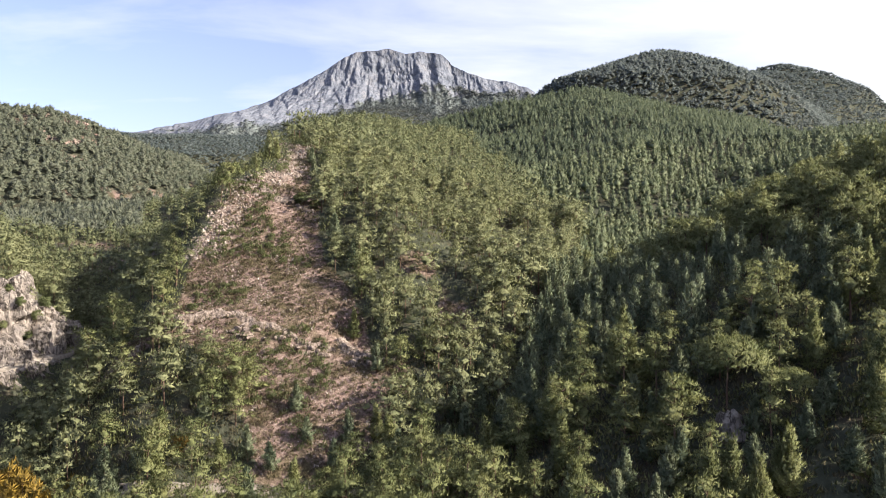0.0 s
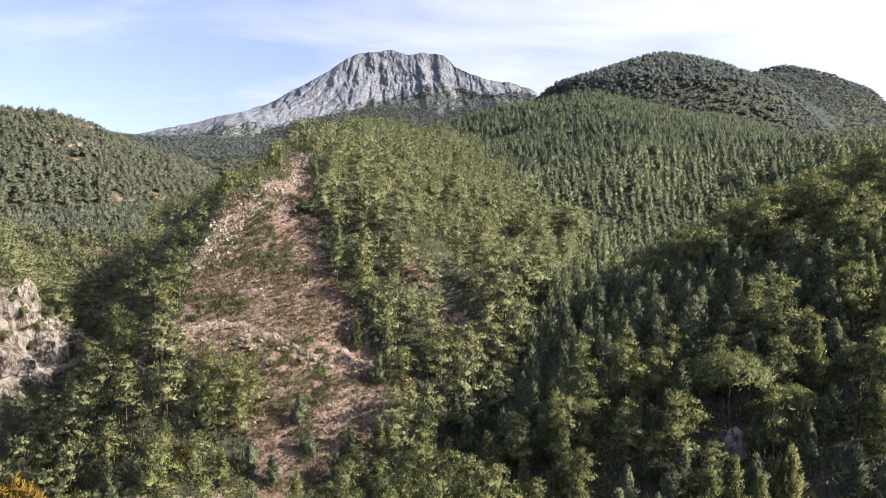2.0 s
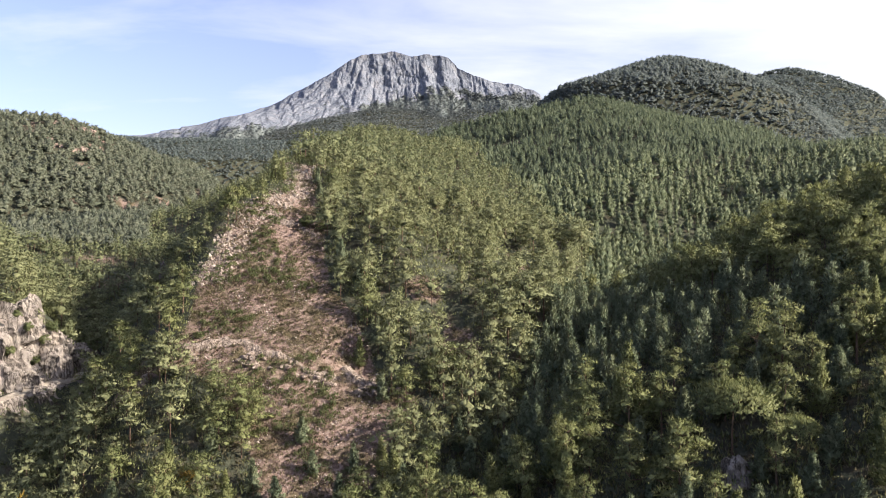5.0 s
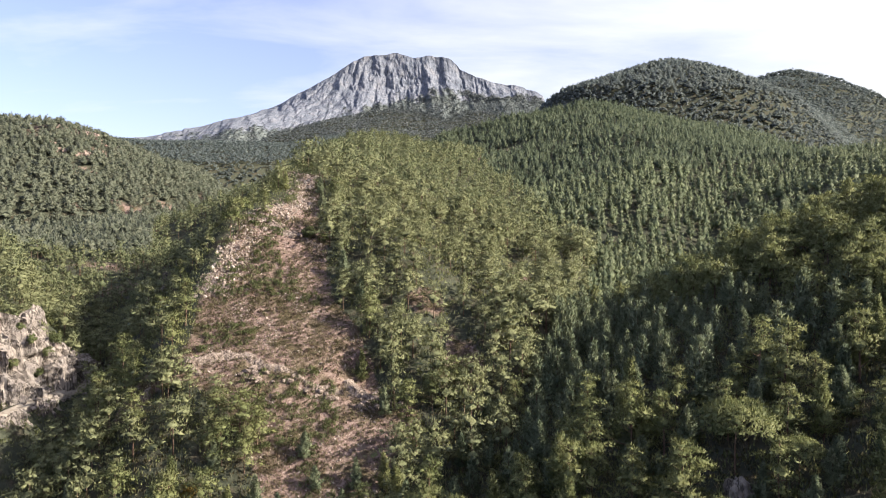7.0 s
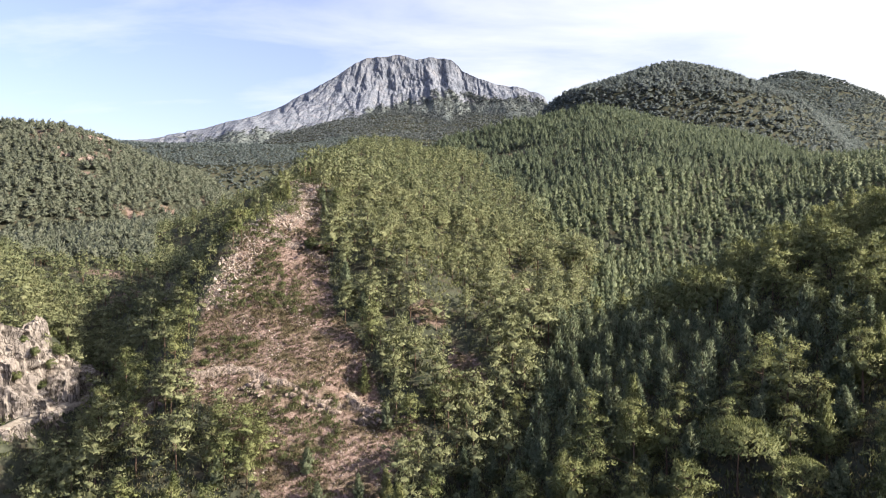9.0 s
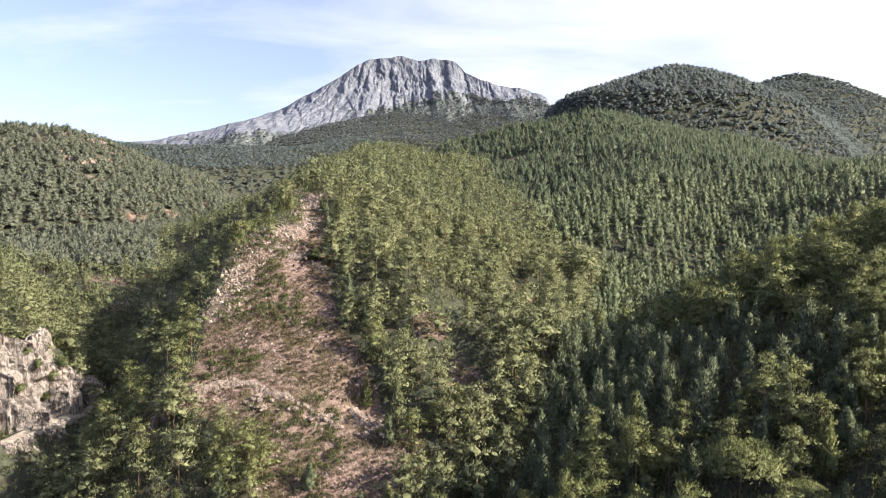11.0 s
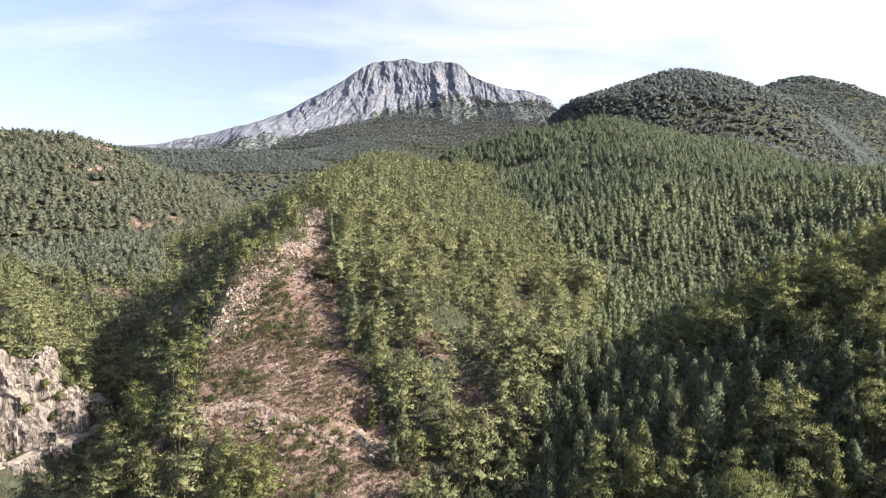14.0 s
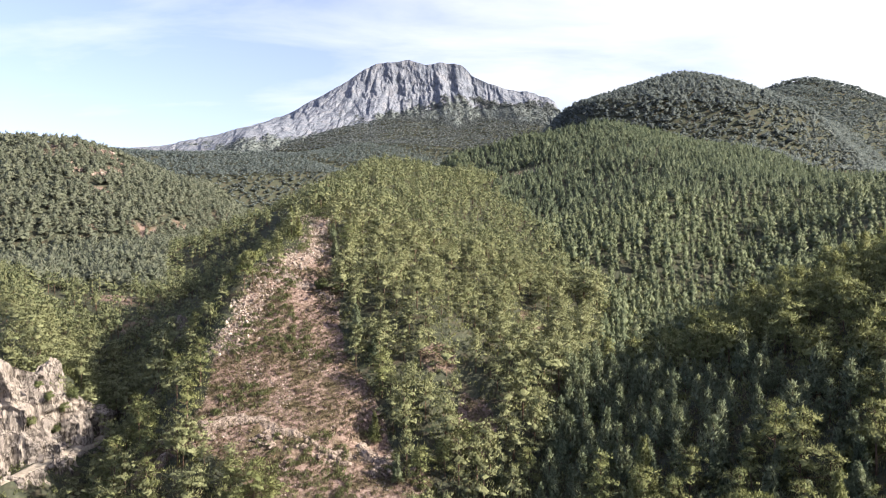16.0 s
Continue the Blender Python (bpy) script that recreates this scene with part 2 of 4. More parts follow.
def ridge(x, y, crest, w, reach):
    """A ridge along a crest of stations (x, y, height, fall to its left, fall to its right), rounded over w metres, steeper past its reach."""
    best = np.full(np.shape(x), -1e4)
    for (x0, y0, z0, l0, r0), (x1, y1, z1, l1, r1) in zip(crest, crest[1:]):
        dx, dy = x1 - x0, y1 - y0
        t = np.clip(((x - x0) * dx + (y - y0) * dy) / (dx * dx + dy * dy), 0, 1)
        d = np.hypot(x - x0 - t * dx, y - y0 - t * dy)
        side = dx * (y - y0) - dy * (x - x0)
        side = 0.5 + 0.5 * np.clip(side / np.hypot(dx, dy) / (0.5 * d + 1), -1, 1)
        fall = side * (l0 + t * (l1 - l0)) + (1 - side) * (r0 + t * (r1 - r0))
        best = np.maximum(best, z0 + t * (z1 - z0) - fall * (np.sqrt(d * d + w * w) - w) - 0.6 * np.clip(d - reach, 0, None))
    return best


def section(u, v, stations, w, reach):
    """A ridge that runs along u: stations (u, v of the crest, height, fall below it, fall above it), rounded over w metres, steeper past its reach."""
    at, centre, height, low, high = np.array(stations, float).T
    d = v - np.interp(u, at, centre)
    fall = np.where(d < 0, np.interp(u, at, low), np.interp(u, at, high))
    return np.interp(u, at, height) - fall * (np.sqrt(d * d + w * w) - w) - 0.6 * np.clip(np.abs(d) - reach, 0, None)


# along y: y, x of the crest, height, falls to the west and to the east
SPUR = [(60, -50, -30, .5, .1), (148, -72, 0, .7, .1), (188, -76, 36, .95, .16), (222, -80, 58, 1.4, .14), (243, -79, 77.5, 1.4, .29),
        (265, -70, 87, 1.45, .33), (289, -69, 97, 1.4, .32), (340, -64, 106, 1.1, .33), (530, -58, 143, .40, .22), (800, -60, 120, .3, .3), (1100, -60, 90, .3, .3)]
MID_SPUR = [(200, 30, 5, .2, .1), (250, 50, 28, .25, .1), (300, 66, 47, .25, .15), (351, 89, 79, .3, .15), (429, 150, 117, .3, .15), (520, 146, 148, .3, .15),
            (650, 127, 192, .3, .22), (740, 130, 180, .3, .25), (950, 150, 140, .3, .3)]
# along x: x, y of the crest, height, falls to the south and to the north
RIGHT_SLOPE = [(-40, 180, -15, .2, .2), (25, 186, 23, .25, .1), (42, 190, 33, .33, .1), (105, 197, 65, .34, .12), (135, 200, 79, .6, .12), (180, 205, 88, .6, .2), (250, 215, 98, .15, .3), (420, 240, 120, .15, .4)]
# any way: x, y, height, falls to the left and to the right of the way
TWIN_HILLS = [(267, 516, 128, .2, .2), (300, 700, 150, .45, .6), (317, 990, 316, .42, .6), (480, 1200, 312, .4, .5), (735, 1486, 417, .45, .6), (1000, 1560, 320, .5, .6), (1300, 1650, 200, .5, .5)]
LEFT_HILL = [(-1000, 950, 215, .3, .4), (-548, 830, 203, .3, .45), (-484, 830, 202, .5, .55), (-426, 834, 148, .6, .5), (-300, 650, 85, .3, .3), (-215, 400, 54, .2, .4), (-190, 335, 34, .2, .5)]
CLIFF_HILL = [(-152, 243, 40, .6, 1.3), (-172, 256, 47, .4, 1.3), (-225, 320, 58, .2, .8), (-300, 450, 66, .2, .4)]
TRACK_BENCH = [(-165, 176, 15, 1.5, 1.5), (-134, 192, 17.5, 1.5, 1.5), (-130, 209, 19, .8, 1.5), (-124, 226, 19.5, .6, 1.5)]
# added hill, out of view on the right, that shades the lower valley
SHADE_HILL = [(132, 118, 63, 1.2, 1.2), (152, 106, 77, 1.2, 1.2), (220, 85, 112, 1, .9), (330, 70, 150, .8, .4)]
BACK_RIDGE = [(-1500, 1500, 320, .3, .3), (-610, 1500, 262, .3, .3), (-450, 1600, 272, .3, .3), (-300, 1800, 320, .3, .3), (-190, 2300, 430, .3, .3)]
MOUNTAIN_FOOT = [(-1500, 2500, 330, .3, .3), (-1000, 2450, 350, .3, .3), (-600, 2420, 405, .3, .32), (-190, 2400, 512, .3, .34), (250, 2420, 508, .3, .34), (700, 2520, 420, .3, .3), (1700, 2700, 380, .3, .3)]


# knolls and hollows: x, y, height, radius
KNOLLS = [(-24, 193, -6.5, 8), (1, 207, -5.5, 9), (-8, 234, 7, 15), (-24, 244, 5, 12), (-36, 184, -2, 6), (175, 381, -14, 45), (258, 509, -6, 50), (-185, 346, -5, 25), (-106, 293, 3.5, 12), (-120, 285, 14, 11)]


def ground_height(x, y):
    x, y = np.asarray(x, float), np.asarray(y, float)
    r = np.hypot(x, y)
    forms = [section(y, x, SPUR, 5, 170), section(x, y, RIGHT_SLOPE, 25, 80), section(y, x, MID_SPUR, 30, 140), ridge(x, y, TWIN_HILLS, 60, 170), ridge(x, y, LEFT_HILL, 40, 230),
             ridge(x, y, CLIFF_HILL, 4, 60), ridge(x, y, TRACK_BENCH, 3, 40), ridge(x, y, SHADE_HILL, 8, 120), ridge(x, y, BACK_RIDGE, 90, 300), ridge(x, y, MOUNTAIN_FOOT, 80, 650)]
    floor = -5 + 0.10 * np.clip(y - 170, 0, 600) + 0.05 * np.clip(-y - 120, 0, 1500) + 0.08 * np.clip(np.abs(x) - 180, 0, 900)
    forms.append(floor)
    top = np.max(forms, axis=0)
    k = np.clip(r / 90, 2, 9)
    z = top + k * np.log(sum(np.exp((f - top) / k) for f in forms))
    z = z + sum(up * np.exp(-((x - cx) ** 2 + (y - cy) ** 2) / wide ** 2) for cx, cy, up, wide in KNOLLS)
    far = np.clip(r / 260, 0.25, 2.0)
    return z + far * (1.3 * fractal(x, y, 46, 3, 3)) + np.clip((r - 350) / 300, 0, 4) * 3 * fractal(x, y, 190, 3, 9)


SIGHT_TURNS, SIGHT_REACH = np.linspace(-0.75, 0.75, 420), np.geomspace(60, 2600, 360)
_a, _r = np.meshgrid(SIGHT_TURNS, SIGHT_REACH)
SIGHT = np.maximum.accumulate((ground_height(_r * np.sin(_a), _r * np.cos(_a)) - 0.5 - 92) / _r, axis=0)


def in_sight(x, y, h):
    """Whether a tree of that height shows from over the middle of the valley."""
    x, y = np.asarray(x, float), np.asarray(y, float)
    r, a = np.hypot(x, y), np.arctan2(x, y)
    i = np.clip(np.searchsorted(SIGHT_REACH, r) - 3, 0, len(SIGHT_REACH) - 1)
    j = np.clip(np.rint((a - SIGHT_TURNS[0]) / (SIGHT_TURNS[1] - SIGHT_TURNS[0])).astype(int), 0, len(SIGHT_TURNS) - 1)
    return (ground_height(x, y) + h - 92) / r > SIGHT[i, j] - 0.004


# ---- meshes ----
def mesh_of(name, verts, faces, mat, smooth=False, normals=None):
    """A mesh from arrays of corners and of triangles or quads."""
    verts, faces = np.asarray(verts, np.float32).reshape(-1, 3), np.asarray(faces, np.int32)
    me = bpy.data.meshes.new(name)
    me.vertices.add(len(verts))
    me.vertices.foreach_set("co", verts.ravel())
    n, k = faces.shape
    me.loops.add(n * k)
    me.loops.foreach_set("vertex_index", faces.ravel())
    me.polygons.add(n)
    me.polygons.foreach_set("loop_start", np.arange(0, n * k, k, dtype=np.int32))
    me.polygons.foreach_set("use_smooth", np.full(n, smooth))
    me.materials.append(mat)
    me.update(calc_edges=True)
    if normals is not None:
        me.normals_split_custom_set_from_vertices(np.asarray(normals, np.float32).reshape(-1, 3))
    return me


def unit(v):
    return v / np.maximum(np.linalg.norm(v, axis=-1, keepdims=True), 1e-9)


# ---- ground ----
SCREE_LEFT = [(156, -44), (172, -52), (180, -66), (184, -77), (197, -76), (218, -81), (245, -73), (262, -63), (290, -66), (300, -64)]
SCREE_RIGHT = [(156, -26), (162, -19), (175, -14), (186, -18), (205, -27), (219, -40), (244, -45), (253, -50), (275, -54), (300, -63)]
# bare spots: x, y, radius across, radius deep
BARE_SPOTS = [(3, 202, 7, 12), (26, 261, 5, 6), (-8, 219, 6, 4), (-12, 181, 4, 4), (-84, 186, 9, 6), (-400, 765, 15, 12), (-390, 712, 14, 8), (-372, 590, 15, 8), (-418, 815, 20, 14), (-340, 610, 10, 7),
              (-199, 380, 16, 9), (47, 560, 26, 9), (285, 520, 34, 8), (-318, 668, 10, 6), (-300, 705, 10, 7), (-470, 760, 12, 5), (-458, 1214, 12, 5), (-43, 152, 12, 3), (-240, 470, 14, 7), (-170, 345, 8, 12)]


def bareness(x, y):
    """1 where the hillside is stony and treeless, 0 in the woods."""
    ys, xl = np.array(SCREE_LEFT, float).T
    yr, xr = np.array(SCREE_RIGHT, float).T
    left, right = np.interp(y, ys, xl), np.interp(y, yr, xr)
    inside = np.minimum(np.minimum(x - left, right - x), np.minimum(y - 154, 300 - y)) + 1.5 * swell(x, y, 5, 71)
    out = np.clip(inside / 3 + 0.5, 0, 1)
    for cx, cy, a, d in BARE_SPOTS:
        out = np.maximum(out, np.clip((1.15 - np.hypot((x - cx) / a, (y - cy) / d) + 0.25 * swell(x, y, a * 0.6, 31)) * 3, 0, 1))
    thin = np.clip((swell(x, y, 70, 23) + 0.7 * swell(x, y, 24, 29) - 0.55) * 1.6, 0, 0.6) * np.clip((-150 - x) / 60, 0, 1) * np.clip((y - 300) / 100, 0, 1) * np.clip((980 - y) / 120, 0, 1)
    return np.maximum(out, thin)


def land():
    """The one sheet of ground, finer where the hillsides face the valley."""
    ahead = np.linspace(-41, 41, 300)
    round_about = np.concatenate([np.linspace(-180, -43, 36), ahead, np.linspace(43, 180, 36)])
    far = np.concatenate([[0.0, 1.5], np.geomspace(3, 95, 26)[:-1], np.geomspace(95, 330, 130)[:-1], np.geomspace(330, 2450, 110)[:-1], np.geomspace(2450, 4700, 16)])
    a, r = np.meshgrid(np.radians(round_about), far)
    x, y = r * np.sin(a), r * np.cos(a)
    z = ground_height(x, y)
    rough = bareness(x, y) * np.clip(1 - r / 700, 0, 1)
    z = z + rough * (0.5 * fractal(x, y, 5, 3, 41) + 0.35 * np.abs(swell(x, y, 2.2, 5)))
    n, m = x.shape
    i = np.arange(n * m).reshape(n, m)
    quads = np.stack([i[:-1, :-1], i[:-1, 1:], i[1:, 1:], i[1:, :-1]], -1).reshape(-1, 4)[:, ::-1]
    me = mesh_of("ground", np.stack([x, y, z], -1), quads, GROUND, True)
    at = me.attributes.new("bare", "FLOAT", "POINT")
    at.data.foreach_set("value", bareness(x, y).ravel().astype(np.float32))
    return tagged(new("ground", me), "wooded hillsides of brown earth with stony bare slopes", "ground", kind="structure")


ground = land()

# ---- mountain ----
SKYLINE = [(-1120, 352), (-967, 413), (-775, 474), (-614, 534), (-462, 615), (-351, 686), (-300, 704), (-260, 710), (-190, 714), (-129, 698), (-80, 704), (-28, 702), (0, 690), (32, 655), (133, 615), (234, 595), (300, 580), (330, 560), (352, 505), (420, 470)]
CLIFF_FOOT = [(-1120, 335), (-900, 365), (-640, 425), (-470, 440), (-330, 470), (-190, 515), (0, 525), (130, 520), (330, 500), (420, 460)]


LEDGES = []


def mountain():
    us = np.linspace(-1110, 415, 460)
    vs = np.concatenate([np.linspace(-0.9, 0, 40)[:-1], np.linspace(0, 1, 105)])
    u, v = np.meshgrid(us, vs)
    sx, sz = np.array(SKYLINE, float).T
    fx, fz = np.array(CLIFF_FOOT, float).T
    top = np.interp(u, sx, sz) + 5 * fractal(u, 0 * u, 40, 4, 17)
    foot = np.interp(u, fx, fz)
    z = foot + np.where(v > 0, v * (top - foot), v * 260)
    # great buttresses stand out of the face, with gullies that run down between them and slant towards the west
    slant = u + np.interp(u, [-500, -300], [0.9, 0.12]) * z
    buttress = 2 * np.abs(fractal(slant, z * 0.08, 150, 2, 51)) - 1
    ribs = 2 * np.abs(fractal(slant, z * 0.13, 58, 3, 53)) - 1
    crags = 2 * np.abs(fractal(u + 0.1 * z, z * 0.4, 22, 3, 61)) - 1
    ledge = fractal(u * 0.25, z + 0.20 * u, 52, 3, 81)
    rough = fractal(u, z * 0.8, 13, 3, 121)
    # the face is steep above and runs out into a gentler apron below
    lean = np.interp(u, [-1100, -600, -300, -180, 60, 200, 400], [420, 380, 210, 120, 110, 170, 150])
    w = np.clip(v, 0, 1)
    out = np.where(w < 0.42, 1 - 0.52 * w / 0.42, 0.48 * (1 - (w - 0.42) / 0.58))
    crisp = (1 - 0.7 * np.clip(v, 0, 1) ** 4)
    y = 2420 - out * lean - 560 * np.clip(-v, 0, 1) + crisp * (-25 * buttress - 16 * ribs - 8 * crags + 8 * ledge - 3.5 * rough)
    z = z + 4 * fractal(u, y, 30, 3, 91) * (v > 0.05) * (v < 0.98)
    back = np.stack([u[-1], y[-1] + 160, z[-1] - 40], -1)
    base = np.stack([u[-1], y[-1] + 700, z[-1] * 0 + 250], -1)
    verts = np.concatenate([np.stack([u, y, z], -1), back[None], base[None]])
    n, m = verts.shape[:2]
    i = np.arange(n * m).reshape(n, m)
    quads = np.stack([i[:-1, :-1], i[:-1, 1:], i[1:, 1:], i[1:, :-1]], -1).reshape(-1, 4)
    # woods climb the apron to a ragged line, scrub holds on a few ledges above it
    line = np.interp(u, [-1100, -700, -450, -330, -200, 0, 130, 300, 400], [300, 345, 400, 455, 525, 545, 545, 530, 470])
    depth = (line - z) / 22 + 2.2 * fractal(u, z * 1.5, 60, 3, 141) + 1.5 * rough
    hold = (depth > 0) | ((ledge + 0.5 * rough > 0.55) & (v < 0.9))
    me = mesh_of("mountain", verts, quads, HAZED_PEAK_ROCK, False)
    green = me.attributes.new("grown", "FLOAT", "POINT")
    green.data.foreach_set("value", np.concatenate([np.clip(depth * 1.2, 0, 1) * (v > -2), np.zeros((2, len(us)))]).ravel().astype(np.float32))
    held = (hold & (v > -0.85)).ravel()
    LEDGES.append((verts[:-2].reshape(-1, 3)[held], np.where(v < 0, 7.0, 1.0).ravel()[held]))
    return tagged(new("mountain", me), "bare grey limestone massif with ribbed cliffs above the woods, tinted blue for haze", "mountain", kind="structure")


mountain()


# ---- trees ----
def sprays(rng, c, rad, ax, count, size, heart, up=0.55):
    """Sprays of needles or leaves: narrow triangles over clumps with a long axis each, pointing out and up, with the soft normals of the clump."""
    n = len(c)
    area = rad[:, 0] ** 2 + 2 * rad[:, 0] * rad[:, 2]
    k = np.sort(rng.choice(n, n * count, p=area / area.sum()))
    one = unit(np.cross(ax, np.array([0.31, 0.93, 0.17])))
    two = np.cross(ax, one)
    q = unit(rng.normal(size=(n * count, 3)))
    d = q[:, :1] * one[k] + q[:, 1:2] * two[k] + q[:, 2:] * ax[k]
    under = (d[:, 2] < -0.25) & (rng.random(len(d)) < 0.55)
    q[under] *= -1
    d[under] *= -1
    reach = rng.uniform(0.55, 1.05, (n * count, 1))
    at = c[k] + reach * (q[:, :1] * one[k] * rad[k, :1] + q[:, 1:2] * two[k] * rad[k, 1:2] + q[:, 2:] * ax[k] * rad[k, 2:])
    away = unit(at - np.array([0, 0, heart]))
    lean = unit(0.55 * d + np.array([0, 0, up]) + 0.3 * ax[k] + 0.2 * away + 0.5 * rng.normal(size=d.shape))
    side = unit(np.cross(lean, rng.normal(size=d.shape)))
    s = size * rng.uniform(0.6, 1.4, (len(at), 1))
    a, b2, t = at - side * s * 0.26, at + side * s * 0.26, at + lean * s * 1.6
    soft = unit(0.38 * d + 0.9 * away + np.array([0, 0, 0.2]) + 0.2 * rng.normal(size=d.shape))
    turned = np.einsum("ij,ij->i", np.cross(b2 - a, t - a), soft) < 0
    a[turned], b2[turned] = b2[turned].copy(), a[turned].copy()
    verts = np.stack([a, b2, t], 1).reshape(-1, 3)
    return verts, np.arange(len(verts)).reshape(-1, 3), np.repeat(soft, 3, 0)


OCTA = np.array([(1, 0, 0), (0, 1, 0), (-1, 0, 0), (0, -1, 0), (0, 0, 1), (0, 0, -1)], float)
OCTA_FACES = np.array([(k, (k + 1) % 4, 4) for k in range(4)] + [((k + 1) % 4, k, 5) for k in range(4)])


def lumps(rng, c, rad, ax, fill, heart):
    """The dense hearts of a crown's clumps, uneven lumps of eight faces."""
    n = len(c)
    one = unit(np.cross(ax, np.array([0.31, 0.93, 0.17])))
    two = np.cross(ax, one)
    turn = rng.uniform(0, 2 * np.pi, (n, 1))
    skin = np.stack([OCTA[:, 0] * np.cos(turn) - OCTA[:, 1] * np.sin(turn), OCTA[:, 0] * np.sin(turn) + OCTA[:, 1] * np.cos(turn), OCTA[:, 2] + 0 * turn], -1)
    w = skin * rng.uniform(0.7, 1.3, (n, 6, 1)) * rad[:, None] * fill
    verts = c[:, None] + w[..., :1] * one[:, None] + w[..., 1:2] * two[:, None] + w[..., 2:] * ax[:, None]
    soft = unit(0.45 * unit(verts - c[:, None]) + 0.9 * unit(verts - np.array([0, 0, heart])) + np.array([0, 0, 0.15]) + 0.3 * rng.normal(size=(n, 6, 3)))
    return verts.reshape(-1, 3), (np.arange(n)[:, None, None] * 6 + OCTA_FACES).reshape(-1, 3), soft.reshape(-1, 3)


def joined(*pieces):
    """Arrays of corners, faces and normals put together."""
    total, V, F, N = 0, [], [], []
    for v, f, nrm in pieces:
        V.append(v), F.append(f + total), N.append(nrm)
        total += len(v)
    return np.concatenate(V), np.concatenate(F), np.concatenate(N)


def crown_clumps(rng, h, r, n, shape):
    """Centres, radii and long axes of a crown's clumps on a tree of height h and crown radius r, with n limbs or whorls."""
    C, R, A = [], [], []

    def clump(x, y, z, wide, high, axis=(0, 0, 1)):
        C.append((x, y, z)), R.append((wide, wide, high)), A.append(axis)

    if shape == "young":
        # whorls of upswept branches round a straight leader
        arms = 5 if n > 5 else 4
        for k in range(n):
            f = k / max(n - 1, 1)
            z, turn = h * (0.12 + 0.74 * f), rng.uniform(0, 6.28)
            for j in range(arms):
                a = turn + j * 6.283 / arms + rng.uniform(-0.35, 0.35)
                reach = r * (1 - 0.80 * f) * rng.uniform(0.6, 1.3) * (0.85 if k == 0 else 1)
                way = unit(np.array([math.cos(a), math.sin(a), 0.35 + 0.9 * f + rng.uniform(-0.1, 0.25)]))
                p = np.array([0, 0, z + rng.uniform(-0.03, 0.03) * h]) + way * reach * 0.62
                clump(*p, 0.16 * r + 0.10 * reach, 0.46 * reach + 0.02 * h, tuple(way))
                if n > 5 and rng.random() < 0.45:
                    tip = p + way * reach * 0.42
                    clump(tip[0], tip[1], tip[2] + 0.035 * h, 0.09 * r, 0.055 * h)
        stout = 1.0 if n > 5 else 1.6
        clump(0, 0, 0.90 * h, 0.11 * r * stout, 0.09 * h)
        clump(0.02 * r, 0, 0.68 * h, 0.25 * r * stout, 0.16 * h)
        clump(0, 0, 0.36 * h, 0.38 * r * stout, 0.25 * h)
    elif shape == "pine":
        # spreading limbs that end in domed pads
        for k in range(n):
            f = (k + rng.uniform(0.1, 0.9)) / n
            base = h * (0.15 + 0.73 * f ** 0.9)
            reach = r * np.interp(f, [0, 0.15, 0.45, 0.75, 1], [0.72, 1.0, 0.92, 0.66, 0.22]) * rng.uniform(0.62, 1.2)
            a = k * 2.4 + rng.uniform(-0.6, 0.6)
            rise = reach * (0.12 + 0.5 * f) * rng.uniform(0.6, 1.4)
            wide = r * (0.30 if n > 9 else 0.40) * rng.uniform(0.75, 1.3) * (1.1 - 0.3 * f)
            tilt = (0.35 * math.cos(a), 0.35 * math.sin(a), 0.93)
            clump(reach * math.cos(a), reach * math.sin(a), base + rise, wide, 0.46 * wide, tilt)
            if n > 7:
                b2 = a + rng.uniform(-0.5, 0.5)
                m = reach * rng.uniform(0.42, 0.62)
                clump(m * math.cos(b2), m * math.sin(b2), base + 0.6 * rise + 0.02 * h, wide * 0.9, 0.42 * wide, tilt)
        clump(0, 0, 0.93 * h, 0.24 * r, 0.06 * h)
        clump(0, 0, 0.76 * h, 0.42 * r, 0.13 * h)
        clump(0, 0, 0.52 * h, 0.58 * r, 0.20 * h)
    elif shape == "umbrella":
        for k in range(n):
            f = (k + 0.5) / n
            a, d = k * 2.4, r * math.sqrt(f) * rng.uniform(0.85, 1.05)
            clump(d * math.cos(a), d * math.sin(a), h * (0.92 - 0.26 * f * f + rng.uniform(-0.05, 0.03)), 0.2 * r, 0.075 * h, (0.3 * math.cos(a), 0.3 * math.sin(a), 0.95))
    elif shape == "round":
        for k in range(n):
            v = unit(rng.normal(size=3)) * rng.uniform(0.4, 0.95)
            clump(r * v[0], r * v[1], h * (0.53 + 0.42 * v[2]), 0.3 * r * rng.uniform(0.7, 1.3), 0.11 * h)
    else:
        # a far tree: a few overlapping masses, smaller towards the top
        for k in range(n):
            f = (k + 0.3) / n
            a = k * 2.4 + rng.uniform(-0.7, 0.7)
            d = r * 0.5 * (1.05 - f) * rng.uniform(0.6, 1.3)
            pointed = 0.8 if shape == "far young" else 0.42
            clump(d * math.cos(a), d * math.sin(a), h * ((0.26 if shape == "far young" else 0.40) + 0.55 * f), r * (0.84 - pointed * f), h * (0.24 if shape == "far young" else 0.17))
    return np.array(C), np.array(R), unit(np.array(A, float))


